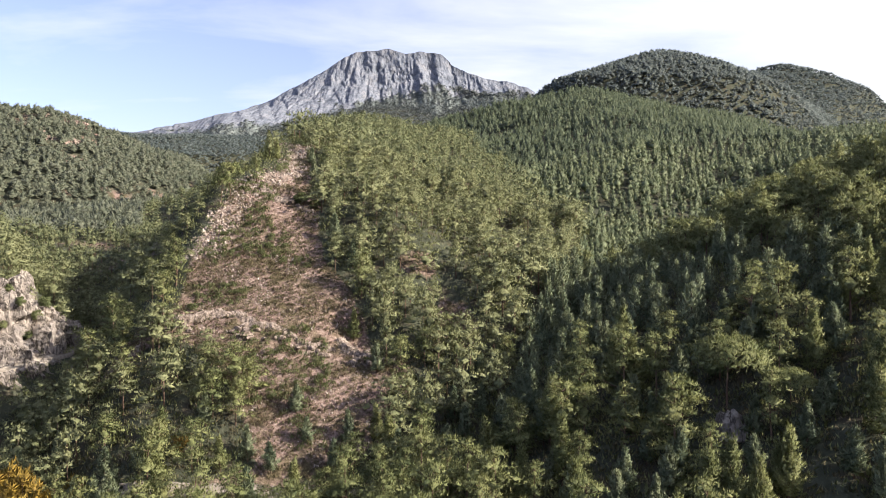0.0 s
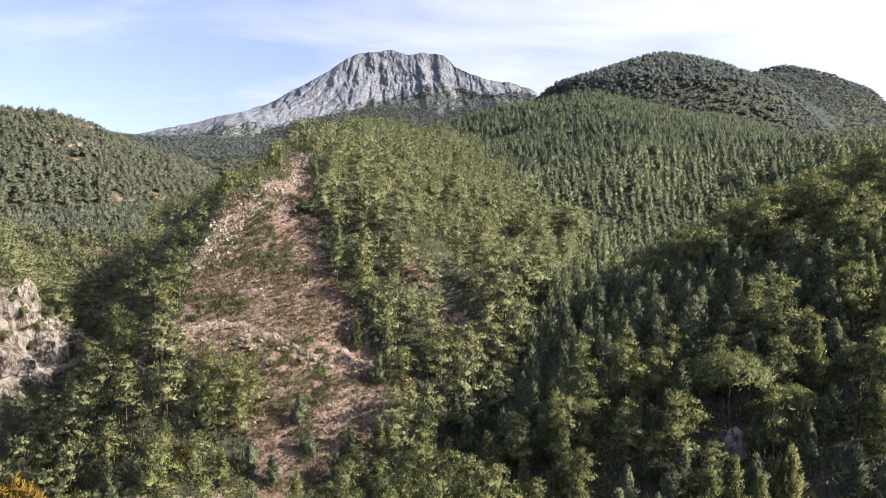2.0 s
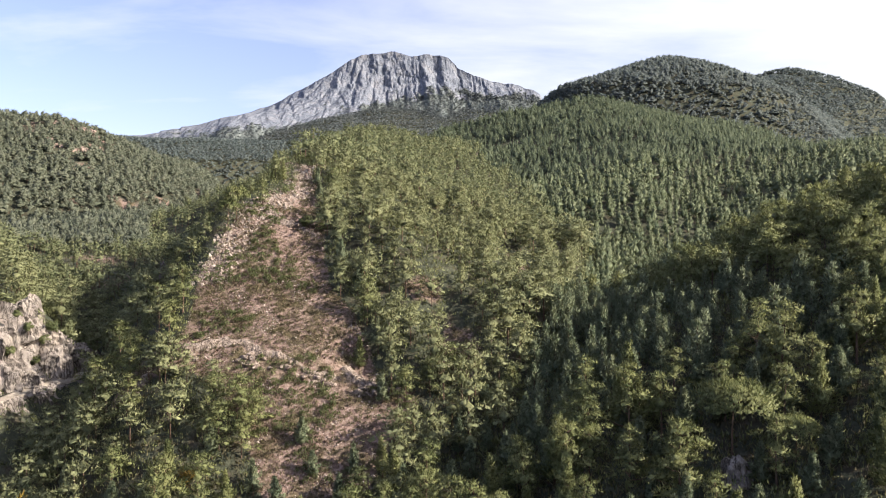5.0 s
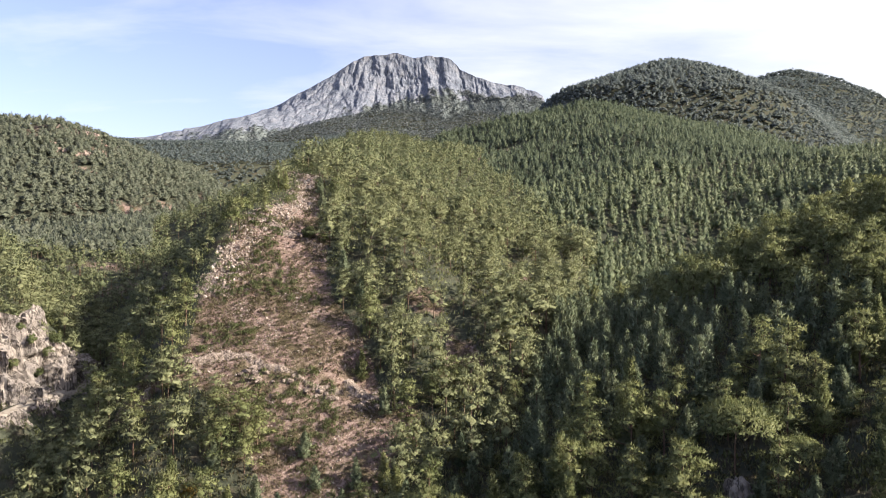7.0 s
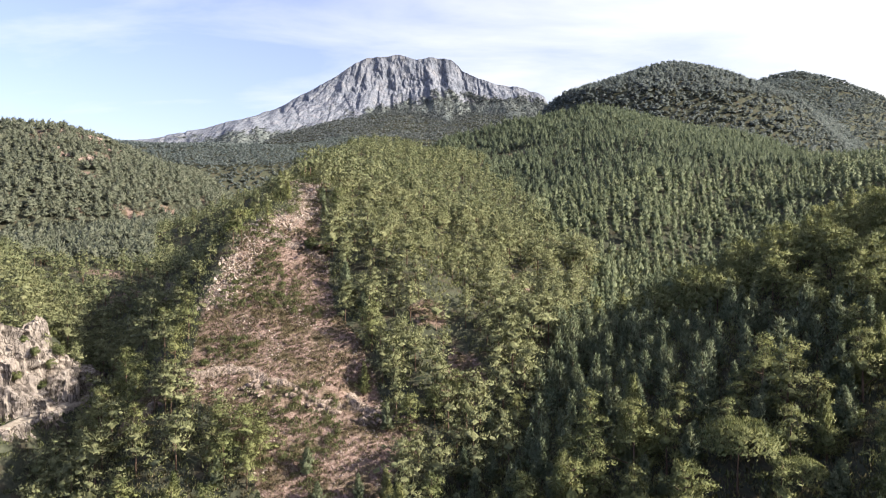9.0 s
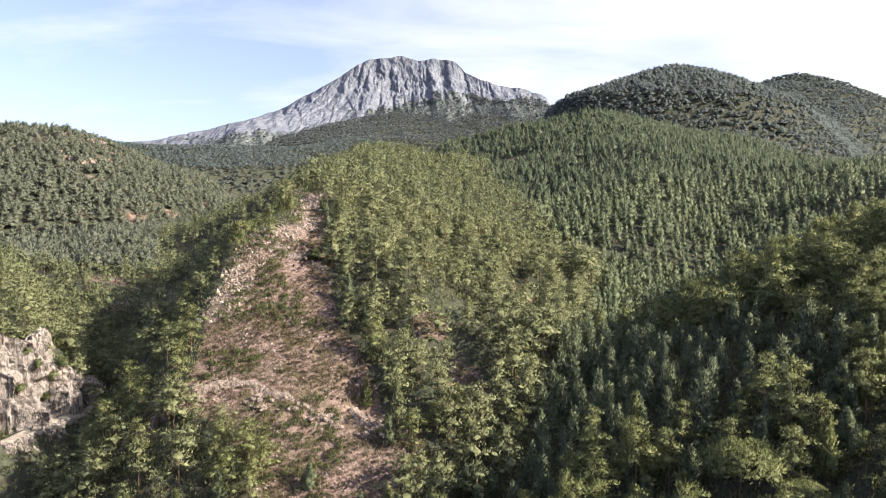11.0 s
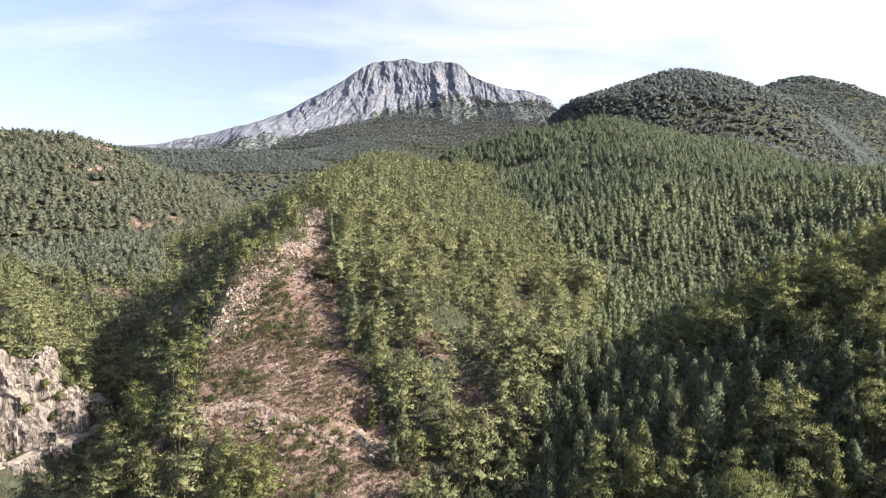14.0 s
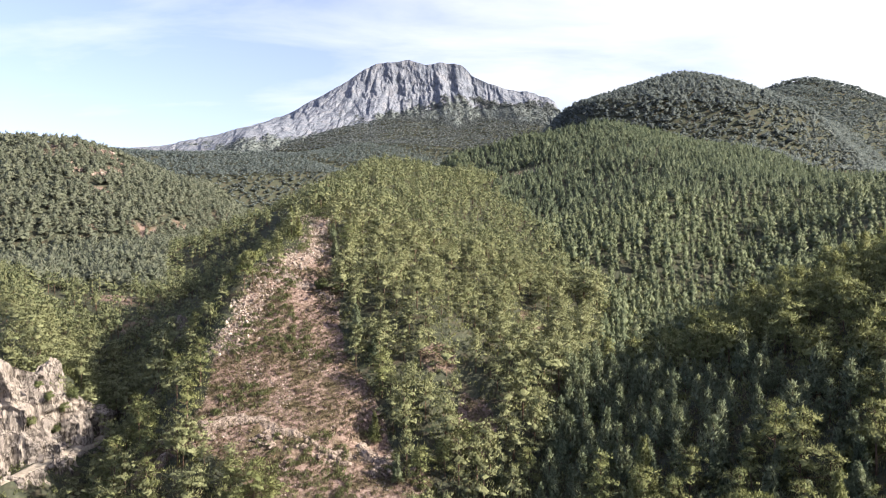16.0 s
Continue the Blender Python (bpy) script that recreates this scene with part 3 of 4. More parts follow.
def tube(points, radii, sides):
    """A tapered limb through points."""
    points = np.asarray(points, float)
    way = unit(np.gradient(points, axis=0))
    one = unit(np.cross(way, np.array([0.3, 1.0, 0.2])))
    two = np.cross(way, one)
    a = np.arange(sides) * 2 * np.pi / sides
    ring = points[:, None] + np.asarray(radii)[:, None, None] * (np.cos(a)[None, :, None] * one[:, None] + np.sin(a)[None, :, None] * two[:, None])
    n = len(points)
    i = np.arange(n * sides).reshape(n, sides)
    j = np.roll(i, -1, 1)
    return ring.reshape(-1, 3), np.stack([i[:-1], j[:-1], j[1:], i[1:]], -1).reshape(-1, 4)


def trunk_mesh(rng, h, centres, limbs, top=0.92, stout=1.0):
    bend = rng.normal(size=2) * 0.02 * h
    f = np.linspace(0, 1, 6)
    stem = np.stack([bend[0] * np.sin(f * 3.1), bend[1] * np.sin(f * 3.1), -0.8 + f * (h * top + 0.8)], -1)
    verts, quads = [], []
    v, q = tube(stem, 0.016 * h * (1.12 - f) * stout, 7)
    verts.append(v), quads.append(q)
    total = len(v)
    for c in centres[rng.permutation(len(centres))[:limbs]]:
        z0 = max(0.12 * h, c[2] - 0.35 * np.hypot(c[0], c[1]) - 0.03 * h)
        g = z0 / (h * top)
        root = np.array([bend[0] * np.sin(g * 3.1), bend[1] * np.sin(g * 3.1), z0])
        mid = root * 0.5 + c * 0.5 - np.array([0, 0, 0.02 * h])
        v, q = tube([root, mid, c], np.array([0.0065, 0.0045, 0.002]) * h * (1.3 - 0.6 * g) * stout, 4)
        verts.append(v), quads.append(q + total)
        total += len(v)
    return np.concatenate(verts), np.concatenate(quads)


def tree_thing(name, seed, h, r, n, count, size, shape, leaf, label, category="tree", fill=0.42, limbs=12):
    """A standing tree: an Empty at its foot with a trunk and a crown."""
    rng = np.random.default_rng(seed)
    thing = tagged(new(name), label, category)
    c, rad, ax = crown_clumps(rng, h, r, n, shape)
    v, q = trunk_mesh(rng, h, c, limbs, 0.88 if shape == "round" else 0.92)
    trunk = new("trunk", mesh_of("trunk", v, q, BARK, True))
    v, f, nrm = joined(lumps(rng, c, rad, ax, fill, 0.35 * h), sprays(rng, c, rad, ax, count, size, 0.35 * h, 0.75 if shape == "young" else 0.5))
    crown = new("crown", mesh_of("crown", v, f, leaf, True, nrm))
    trunk.parent = crown.parent = thing
    return thing


def free_spots(rng, x0, x1, y0, y1, step, keep, loose=0.62):
    """Jittered places on a grid for which keep(x, y) holds."""
    x, y = np.meshgrid(np.arange(x0, x1, step), np.arange(y0, y1, step))
    x = x.ravel() + rng.uniform(-loose, loose, x.size) * step
    y = y.ravel() + rng.uniform(-loose, loose, y.size) * step
    ok = keep(x, y)
    return x[ok], y[ok]


def wood(name, label, seed, x, y, heights, n_limbs, count, size, leaf, shape="pine", slim=0.23, trunks=True, fill=0.5, z=None, variants=24):
    """Many trees of a wood in one mesh: a crown of clumps and sprays and a trunk each."""
    rng = np.random.default_rng(seed)
    z = ground_height(x, y) if z is None else z
    n = len(x)
    models = []
    for k in range(variants):
        c, rad, ax = crown_clumps(rng, 1.0, slim * rng.uniform(0.8, 1.25), n_limbs, shape)
        heart, core = -0.1 if "far" in shape else 0.33, slice(-3, None) if shape == "young" else slice(None)
        core = lumps(rng, c[core], rad[core], ax[core], fill, heart)
        models.append(joined(core, sprays(rng, c, rad, ax, count, size, heart, 0.75 if "young" in shape else 0.5)) if count else core)
    pick = rng.integers(0, variants, n)
    turn = rng.uniform(0, 2 * np.pi, n)
    pieces = []
    for k in range(variants):
        at = np.where(pick == k)[0]
        if not len(at):
            continue
        v, f, nrm = models[k]
        c, s = np.cos(turn[at])[:, None], np.sin(turn[at])[:, None]
        wide = (heights[at] * rng.uniform(0.85, 1.15, len(at)))[:, None]
        px, py = (v[:, 0] * c - v[:, 1] * s) * wide, (v[:, 0] * s + v[:, 1] * c) * wide
        pieces.append((np.stack([px + x[at][:, None], py + y[at][:, None], v[:, 2] * heights[at][:, None] + z[at][:, None]], -1).reshape(-1, 3),
                       (np.arange(len(at))[:, None, None] * len(v) + f).reshape(-1, 3),
                       np.stack([nrm[:, 0] * c - nrm[:, 1] * s, nrm[:, 0] * s + nrm[:, 1] * c, nrm[:, 2] * np.ones_like(c)], -1).reshape(-1, 3)))
    V, F, N = joined(*pieces)
    thing = tagged(new(name, mesh_of(name, V, F, leaf, True, N)), label, "trees", kind="stuff")
    if trunks:
        a = np.arange(4) * np.pi / 2
        ring = np.stack([np.cos(a), np.sin(a)], -1)
        wide = 0.017 * heights[:, None, None]
        low = np.concatenate([np.stack([x, y], -1)[:, None] + ring * wide, np.repeat((z - 0.8)[:, None, None], 4, 1)], -1)
        high = np.concatenate([np.stack([x, y], -1)[:, None] + ring * wide * 0.35, np.repeat((z + heights * 0.85)[:, None, None], 4, 1)], -1)
        P = np.concatenate([low, high], 1).reshape(-1, 3)
        side = np.stack([np.arange(4), (np.arange(4) + 1) % 4, (np.arange(4) + 1) % 4 + 4, np.arange(4) + 4], -1)
        stems = new("trunks", mesh_of("trunks", P, (np.arange(n)[:, None, None] * 8 + side).reshape(-1, 4), BARK))
        stems.parent = thing
        tagged(stems, kind="stuff")
    return thing



# the gravel track: x, y along its middle
TRACK_LINE = [(-170, 170), (-150, 182), (-134, 191), (-131, 200), (-129, 209), (-124, 222), (-127, 242)]
GRAVEL_LINE = [(-14, 151), (-43, 151.5), (-62, 150), (-80, 149.5), (-104, 146), (-130, 150)]


def beside_track(x, y, line):
    """Metres from the middle of a track."""
    best = np.full(np.shape(x), 1e4)
    for (x0, y0), (x1, y1) in zip(line, line[1:]):
        dx, dy = x1 - x0, y1 - y0
        t = np.clip(((x - x0) * dx + (y - y0) * dy) / (dx * dx + dy * dy), 0, 1)
        best = np.minimum(best, np.hypot(x - x0 - t * dx, y - y0 - t * dy))
    return best


def off_rock(x, y):
    """Clear of the gorge's rock wall and of the track."""
    wall = (x > -215) & (x < -121) & (y > 160) & (y < 226)
    return ~wall & (beside_track(x, y, TRACK_LINE) > 3.4) & (beside_track(x, y, GRAVEL_LINE) > 2.0)


def open_wood(x, y, least=0.45):
    crest = np.interp(y, [156, 172, 184, 197, 218, 245, 262, 290, 300], [-40, -50, -76, -76, -80, -73, -62, -66, -64])
    steep = (y > 214) & (y < 300) & (x > crest - 5) & (x < crest + 3)
    return (bareness(x, y) < least) & off_rock(x, y) & ~steep


rng = np.random.default_rng(5)
NEAR = 157  # the trees up to here stand singly

# single trees that stand out: x, y, height
SPUR_EDGE = [(-97, 198, 17), (-99, 186, 17), (-83, 172, 15), (-80, 158, 11), (-67, 158, 10), (-104, 180, 9), (-106, 166, 10), (-96, 166, 9), (-80, 201, 15), (-79, 189, 14),
             (-88, 183, 13), (-92, 193, 13), (-12, 182, 11), (-18, 181, 9), (-5, 185, 11), (-21, 156, 11), (3, 170, 10), (5, 158, 10), (-37, 168, 8), (-58, 163, 9), (-26, 156, 9), (-23, 163, 9), (-40, 155, 8), (-16, 164, 10), (-46, 157, 9), (-33, 162, 7), (-84, 151, 7), (-78, 153, 8), (-90, 155, 8), (-74, 149, 7), (-70, 153, 8)]
VALLEY_SIDE = [(10, 184, 9), (18, 183, 12), (10, 166, 10), (15, 159, 9), (29, 136, 12), (22, 150, 8), (10, 132, 10), (15, 128, 11), (23, 118, 8), (35, 129, 14),
               (42, 118, 10), (32, 118, 9), (64, 127, 15), (73, 134, 13), (64, 153, 10), (61, 112, 9), (52, 111, 8), (66, 107, 9), (1, 190, 12), (-26, 195, 10)]

PINES = [tree_thing("pine_tree", 100 + k, h, h * w, n, 52, 0.27, shape, leaf, label)
         for k, (h, w, n, shape, leaf, label) in enumerate([(12.0, .34, 16, "pine", PINE, "tall green pine with an irregular plumed crown"), (10.5, .28, 8, "young", PINE, "green pine with a rather narrow crown"),
                                                            (9.0, .26, 7, "young", YOUNG_PINE, "young blue-green pine with upright shoots"), (13.5, .30, 18, "pine", PINE, "tall old pine with layered branches"),
                                                            (8.0, .28, 7, "young", YOUNG_PINE, "small dark green pine in the valley wood"), (11.0, .40, 17, "pine", PINE, "bushy yellow-green pine with a broad crown")])]
HEIGHTS = [12.0, 10.5, 9.0, 13.5, 8.0, 11.0]
OAKS = [tree_thing("evergreen_oak", 140 + k, h, h * .45, 34, 52, 0.30, "round", BROADLEAF, "round bushy evergreen tree with olive-green leaves", "tree") for k, h in enumerate((6.5, 5.0))]
UMBRELLA = tree_thing("umbrella_pine", 160, 12.0, 6.0, 80, 64, 0.36, "umbrella", PINE, "broad flat-topped old pine above the dark wood", "tree", limbs=18)
FLAT_PINE = tree_thing("flat_topped_pine", 163, 8.5, 3.0, 16, 60, 0.36, "umbrella", PINE, "small flat-topped pine with a bare pale trunk on the crest", "tree")
GOLD = tree_thing("autumn_tree", 171, 6.5, 2.6, 30, 56, 0.34, "round", AUTUMN, "small broadleaf tree in orange and yellow autumn leaf", "tree")
BARE_TREE = tree_thing("leafless_tree", 172, 9.0, 2.2, 14, 20, 0.5, "pine", DRY_TWIGS, "grey-brown leafless tree beside the gorge", "tree", 0.1, 24)
placed = set()


def plant(model, x, y, size, turn=None, group=""):
    m = pose(x, y, float(ground_height(x, y)), rng.uniform(-3, 3), rng.uniform(-3, 3), rng.uniform(0, 360) if turn is None else turn) @ Matrix.Scale(size, 4)
    if model.name in placed:
        model = copy_thing(model, m)
        model.scale = (size, size, size)
    else:
        placed.add(model.name)
        model.matrix_basis = m
    if group:
        model["group"] = group
    return model


taken = []
for k, (x, y, h) in enumerate(SPUR_EDGE + VALLEY_SIDE):
    kind = min(range(6), key=lambda i: abs(HEIGHTS[i] - h) + 1.5 * rng.random())
    plant(PINES[kind], x, y, h / HEIGHTS[kind], group="trees of the valley")
    taken.append((x, y, 0.3 * h))
for x, y, s in ((55, 129, 1.2), (63, 121, 0.7), (99, 195, 0.75)):
    plant(UMBRELLA, x, y, s, group="flat-topped pines")
    taken.append((x, y, 4.5 * s))
for x, y, s in ((-77, 233.5, 1.25), (-74.5, 236.5, 1.5), (101, 177, 1.0)):
    plant(FLAT_PINE, x, y, s, group="flat-topped pines")
    taken.append((x, y, 3))
for x, y, s in ((-60, 171, 1.15), (-54, 170, 1.3), (-49, 169, 1.1), (-57, 165, 1.15), (-51, 164, 1.0)):
    plant(PINES[5], x, y, s, group="trees of the valley")
    taken.append((x, y, 3))
for x, y, s in ((-92, 146, 2.0), (-99, 152, 2.0), (-86, 141, 1.5), (-80, 143, 1.2), (-85, 153, 0.85), (-62, 157, 0.8), (-108, 154, 1.4), (-91, 152.5, 0.8), (-99, 151, 1.2)):
    plant(GOLD, x, y, s, group="autumn trees by the track")
    taken.append((x, y - 2, 5.0 if s > 1.1 else 2.2))
for x, y, s in ((-128, 232, 1.0), (-124, 245, 0.8)):
    plant(BARE_TREE, x, y, s)
    taken.append((x, y, 2))
for x, y, s in ((-139, 236, .9), (-134, 238, .8), (-146, 238, .8), (-128, 236, .8), (-122, 232, .8), (-119, 222, .9), (-51, 241, 1.1), (-118, 212, .8), (-116, 203, .9), (-121, 193, .7), (-47, 254, .55)):
    plant(OAKS[int(rng.integers(0, 2))], x, y, s, group="bushy evergreens")
    taken.append((x, y, 2))
taken += [(-106, 291, 6), (-104, 282, 6), (-120, 283, 5), (-117, 275, 5)]
for x, y, s in ((-68, 246, 0.75), (-36, 226, 1.35), (-25, 205, 1.2), (-29, 215, 1.25), (-94, 232, 0.8), (-79, 266, 0.7), (-66, 268, 0.8), (-72, 280, 0.9), (-93, 214, 1.0), (-76, 292, 0.9), (-50, 262, 0.9), (-46, 267, 1.0), (-53, 272, 0.9), (-44, 258, 0.8)):
    plant(PINES[int(rng.integers(0, 5))], x, y, s, group="trees of the valley")
taken = np.array(taken)


def apart(x, y):
    return np.min(np.hypot(x[:, None] - taken[:, 0], y[:, None] - taken[:, 1]) - taken[:, 2], axis=1) > 0.9


def in_valley(x, y):
    return open_wood(x, y) & (np.abs(x) < 0.70 * y + 4)


x, y = free_spots(rng, -150, 150, 96, NEAR, 5.8, in_valley)
ok = apart(x, y)
x, y = x[ok], y[ok]
for k in range(len(x)):
    shady = x[k] > 20
    roll = rng.random()
    if roll < 0.12:
        plant(OAKS[k % 2], x[k], y[k], rng.uniform(0.7, 1.3), group="bushy evergreens")
    else:
        kind = [2, 4, 1, 0, 3][int(rng.integers(0, 5))] if shady else int(rng.integers(0, 6))
        plant(PINES[kind], x[k], y[k], rng.uniform(0.8, 1.45), group="trees of the valley")

# the woods beyond
def spur_edge(x, y):
    """Past this line the old pines of the spur give way to the young plantation."""
    return np.interp(y, [157, 200, 240, 275, 308, 344, 400, 460, 520, 640], [10, 28, 46, 60, 66, 52, 44, 34, 24, 0]) + 7 * swell(x, y, 30, 61) + 4 * swell(x, y, 11, 62)


x, y = free_spots(rng, -330, 140, NEAR, 600, 6.3, lambda x, y: in_valley(x, y) & (x < spur_edge(x, y)) & ((x > -85 - 0.42 * (y - 172)) | (y < 400)) & ~((x < -112) & (swell(x, y, 17, 77) + 0.5 * swell(x, y, 7, 78) > 0.42)))
ok = apart(x, y) & in_sight(x, y, 11)
x, y = x[ok], y[ok]
h = (12.0 + 2.0 * swell(x, y, 30, 7)) * rng.uniform(0.62, 1.3, len(x)) * np.where(y > 330, 0.85, 1) * np.where((y > 205) & (y < 310) & (x < np.interp(y, [205, 243, 310], [-76, -76, -66])) & (x > np.interp(y, [205, 243, 310], [-100, -104, -92])), 0.55, 1)
front = y < 300
wood("pine_wood", "sunlit pine wood on the rounded spur", 21, x[front], y[front], h[front], 10, 23, 0.036, HAZED_HILL_PINE, slim=0.39)
wood("pine_wood", "pine wood along the back of the spur", 27, x[~front], y[~front], h[~front], 6, 15, 0.055, HAZED_HILL_PINE, slim=0.40)

x, y = free_spots(rng, 0, 330, NEAR, 240, 4.6, lambda x, y: in_valley(x, y) & (x >= spur_edge(x, y)))
ok = apart(x, y)
x, y = x[ok], y[ok]
h = (9.5 + 2.0 * swell(x, y, 30, 7)) * rng.uniform(0.55, 1.35, len(x))
high = x > 78 + 10 * swell(x, y, 14, 3) - 0.5 * (y - 190)
wood("pine_wood", "dense dark pine wood on the shaded valley side", 22, x[~high], y[~high], h[~high], 6, 17, 0.042, YOUNG_PINE, shape="young", slim=0.30)
wood("pine_wood", "broad olive-green pines on the upper valley side", 29, x[high], y[high], 1.1 * h[high], 10, 22, 0.042, PINE, slim=0.36)
x, y = free_spots(rng, -20, 420, 240, 640, 4.5, lambda x, y: in_valley(x, y) & (x >= spur_edge(x, y)) & (x < 150 + 0.35 * y))
ok = in_sight(x, y, 8)
x, y = x[ok], y[ok]
h = (8.6 + 1.5 * swell(x, y, 30, 7)) * rng.uniform(0.6, 1.3, len(x))
near = y < 420
wood("pine_wood", "close young pine plantation on the spur beyond the valley", 38, x[near], y[near], h[near], 4, 6, 0.066, PLANTED_PINE, shape="young", slim=0.33, trunks=False, fill=0.95)
wood("pine_wood", "young pines up to the top of the farther spur", 39, x[~near], y[~near], h[~near], 4, 9, 0.10, HAZED_FAR_PINE, shape="far young", slim=0.27, trunks=False, fill=0.8)


def in_far_valley(x, y):
    return (rng.random(len(x)) > 0.85 * bareness(x, y)) & (np.abs(x) < 0.70 * y + 4)


def beyond(x, y):
    """The hills behind the spur and its plantation."""
    old = (x < spur_edge(x, y)) & (((x > -85 - 0.42 * (y - 172)) & (y < 600)) | (y < 400))
    young = (x >= spur_edge(x, y)) & (x < 150 + 0.35 * y) & (y < 640)
    return in_far_valley(x, y) & ~old & ~young & in_view_of_valley(x, y)


def in_view_of_valley(x, y):
    return in_sight(x, y, 9) | (rng.random(len(x)) < 0.12)


x, y = free_spots(rng, -720, -60, 300, 1060, 5.2, beyond, 1.0)
h = (10.0 + 2 * swell(x, y, 60, 7)) * rng.uniform(0.5, 1.3, len(x)) * np.where(y > 600, 0.92, 1)
wood("far_pine_wood", "thin pine woods on the western hill, tinted grey-green for haze", 25, x, y, h, 5, 7, 0.13, HAZED_SPARSE_PINE, shape="far", slim=0.36, trunks=False, fill=0.8)
x, y = free_spots(rng, -60, 760, 380, 1060, 4.7, beyond, 1.0)
h = (8.6 + 1.5 * swell(x, y, 60, 7)) * rng.uniform(0.6, 1.3, len(x)) * np.where(y > 750, 0.8, 1)
low = (y < 700) & (x < 0.42 * y + 90)
wood("far_pine_wood", "dense pine woods on the hills beyond", 37, x[low], y[low], h[low], 4, 7, 0.13, HAZED_FAR_PINE, shape="far young", slim=0.30, trunks=False, fill=0.8)
wood("far_pine_wood", "dark woods on the twin hills, tinted blue for haze", 35, x[~low], y[~low], h[~low], 3, 6, 0.15, HAZE_BLUE_PINE, shape="far", slim=0.56, trunks=False, fill=0.85)
x, y = free_spots(rng, -1600, 1300, 1060, 2420, 6.6, lambda x, y: in_far_valley(x, y) & in_sight(x, y, 7), 1.1)
h = rng.uniform(5.0, 8.5, len(x))
close = y < 1750
wood("distant_pine_wood", "woods on the distant slopes, tinted blue for haze", 24, x[close], y[close], h[close], 2, 4, 0.2, HAZE_BLUE_PINE, shape="far", slim=0.72, trunks=False, fill=0.9)
wood("distant_pine_wood", "green woods below the mountain with haze in their tint", 34, x[~close], y[~close], h[~close], 1, 0, 0, HAZED_MOUNTAIN_GREEN, shape="far", slim=0.8, trunks=False, fill=1.0)


# scrub on the mountain's ledges
spots, weight = LEDGES[0]
spots = spots[rng.choice(len(spots), 15000, False, weight / weight.sum())] + rng.normal(size=(15000, 3)) * np.array([3, 2, 0])
h = rng.uniform(4, 9.5, len(spots))
wood("mountain_scrub", "green scrub on the mountain ledges, paled for haze", 28, spots[:, 0], spots[:, 1] - 2, h, 1, 0, 0, HAZED_MOUNTAIN_GREEN, shape="far", slim=0.7, fill=1.0, trunks=False, z=spots[:, 2] - 2)

# ---- rock ----
def rock_wall(name, label, trace, thick, step, seed, mat, ribs=2.4, lean=0.2, steps=1.3, category="cliff", bulk=1.0):
    """A weathered rock wall along a trace of stations (x, y, foot, top), ribbed and stepped, with a top that runs back into the hill."""
    t = np.array(trace, float)
    d = np.concatenate([[0], np.cumsum(np.hypot(np.diff(t[:, 0]), np.diff(t[:, 1])))])
    s = np.arange(0, d[-1], step)
    px, py, foot, top = [np.interp(s, d, t[:, k]) for k in range(4)]
    nx, ny = np.gradient(py, s), -np.gradient(px, s)
    n = np.hypot(nx, ny)
    nx, ny = nx / n, ny / n
    top = top + 2.6 * bulk * fractal(s, 0 * s, 9 * bulk, 4, seed)
    rows = int((top - foot).max() / step)
    v = np.linspace(0, 1, rows)[:, None]
    z = foot + v * (top - foot)
    ss = s[None] + 0 * v
    rib = 1 - 2 * np.abs(fractal(ss + 0.25 * z, z * 0.45, 11, 4, seed + 3))
    crag = 1 - 2 * np.abs(fractal(ss, z * 0.8, 4.2, 3, seed + 7))
    shelf = fractal(ss * 0.25, z, 6, 3, seed + 11)
    fine = 1 - 2 * np.abs(fractal(ss, z * 0.5, 1.6, 2, seed + 15))
    cleft = np.exp(-(fractal(ss + 0.15 * z, z * 0.15, 9, 4, seed + 31) / 0.08) ** 2) + 0.5 * np.exp(-(fractal(ss - 0.1 * z, z * 0.2, 3.5, 3, seed + 37) / 0.1) ** 2)
    out = -lean * v * (top - foot) + ribs * rib + bulk * (1.9 * crag + 0.8 * fine - 1.3 * cleft - 1.5 * v ** 4) + steps * shelf
    face = np.stack([px + nx * out, py + ny * out, z + 0.5 * bulk * crag * (v < 0.97)], -1)
    tops = []
    for k in range(1, 7):
        g = k / 6 * thick
        tops.append(np.stack([face[-1, :, 0] - nx * g, face[-1, :, 1] - ny * g, top + 1.2 * bulk * fractal(s, 0 * s + g, 5, 3, seed + 20) - 0.12 * g - (4 * bulk if k == 6 else 0)], -1))
    verts = np.concatenate([face, np.array(tops)])
    a, b2 = verts.shape[:2]
    i = np.arange(a * b2).reshape(a, b2)
    quads = np.stack([i[:-1, :-1], i[:-1, 1:], i[1:, 1:], i[1:, :-1]], -1).reshape(-1, 4)
    return tagged(new(name, mesh_of(name, verts, quads, mat)), label, category)


rock_wall("rock_cliff", "pale grey limestone cliff with upright ribs above the track", [(-200, 168, 10, 82), (-170, 181, 12, 72), (-152, 189, 13, 63), (-141, 195, 14, 56), (-135, 203, 16, 49), (-131, 213, 17, 43), (-127, 224, 16, 35), (-127, 238, 12, 28), (-131, 256, 8, 20)], 14, 0.5, 310, CLIFF_ROCK, 3.2, 0.30, 3.0)
rock_wall("rock_bank", "rough grey rock bank below the gravel track", [(-165, 168, -3, 14), (-138, 181, -6, 15.5), (-127, 191, -6, 17), (-123, 206, -5, 18), (-118, 220, -3, 18), (-118, 238, 2, 15)], 3, 0.55, 330, CLIFF_ROCK, 1.2, 0.2, 1.3, "rock bank")


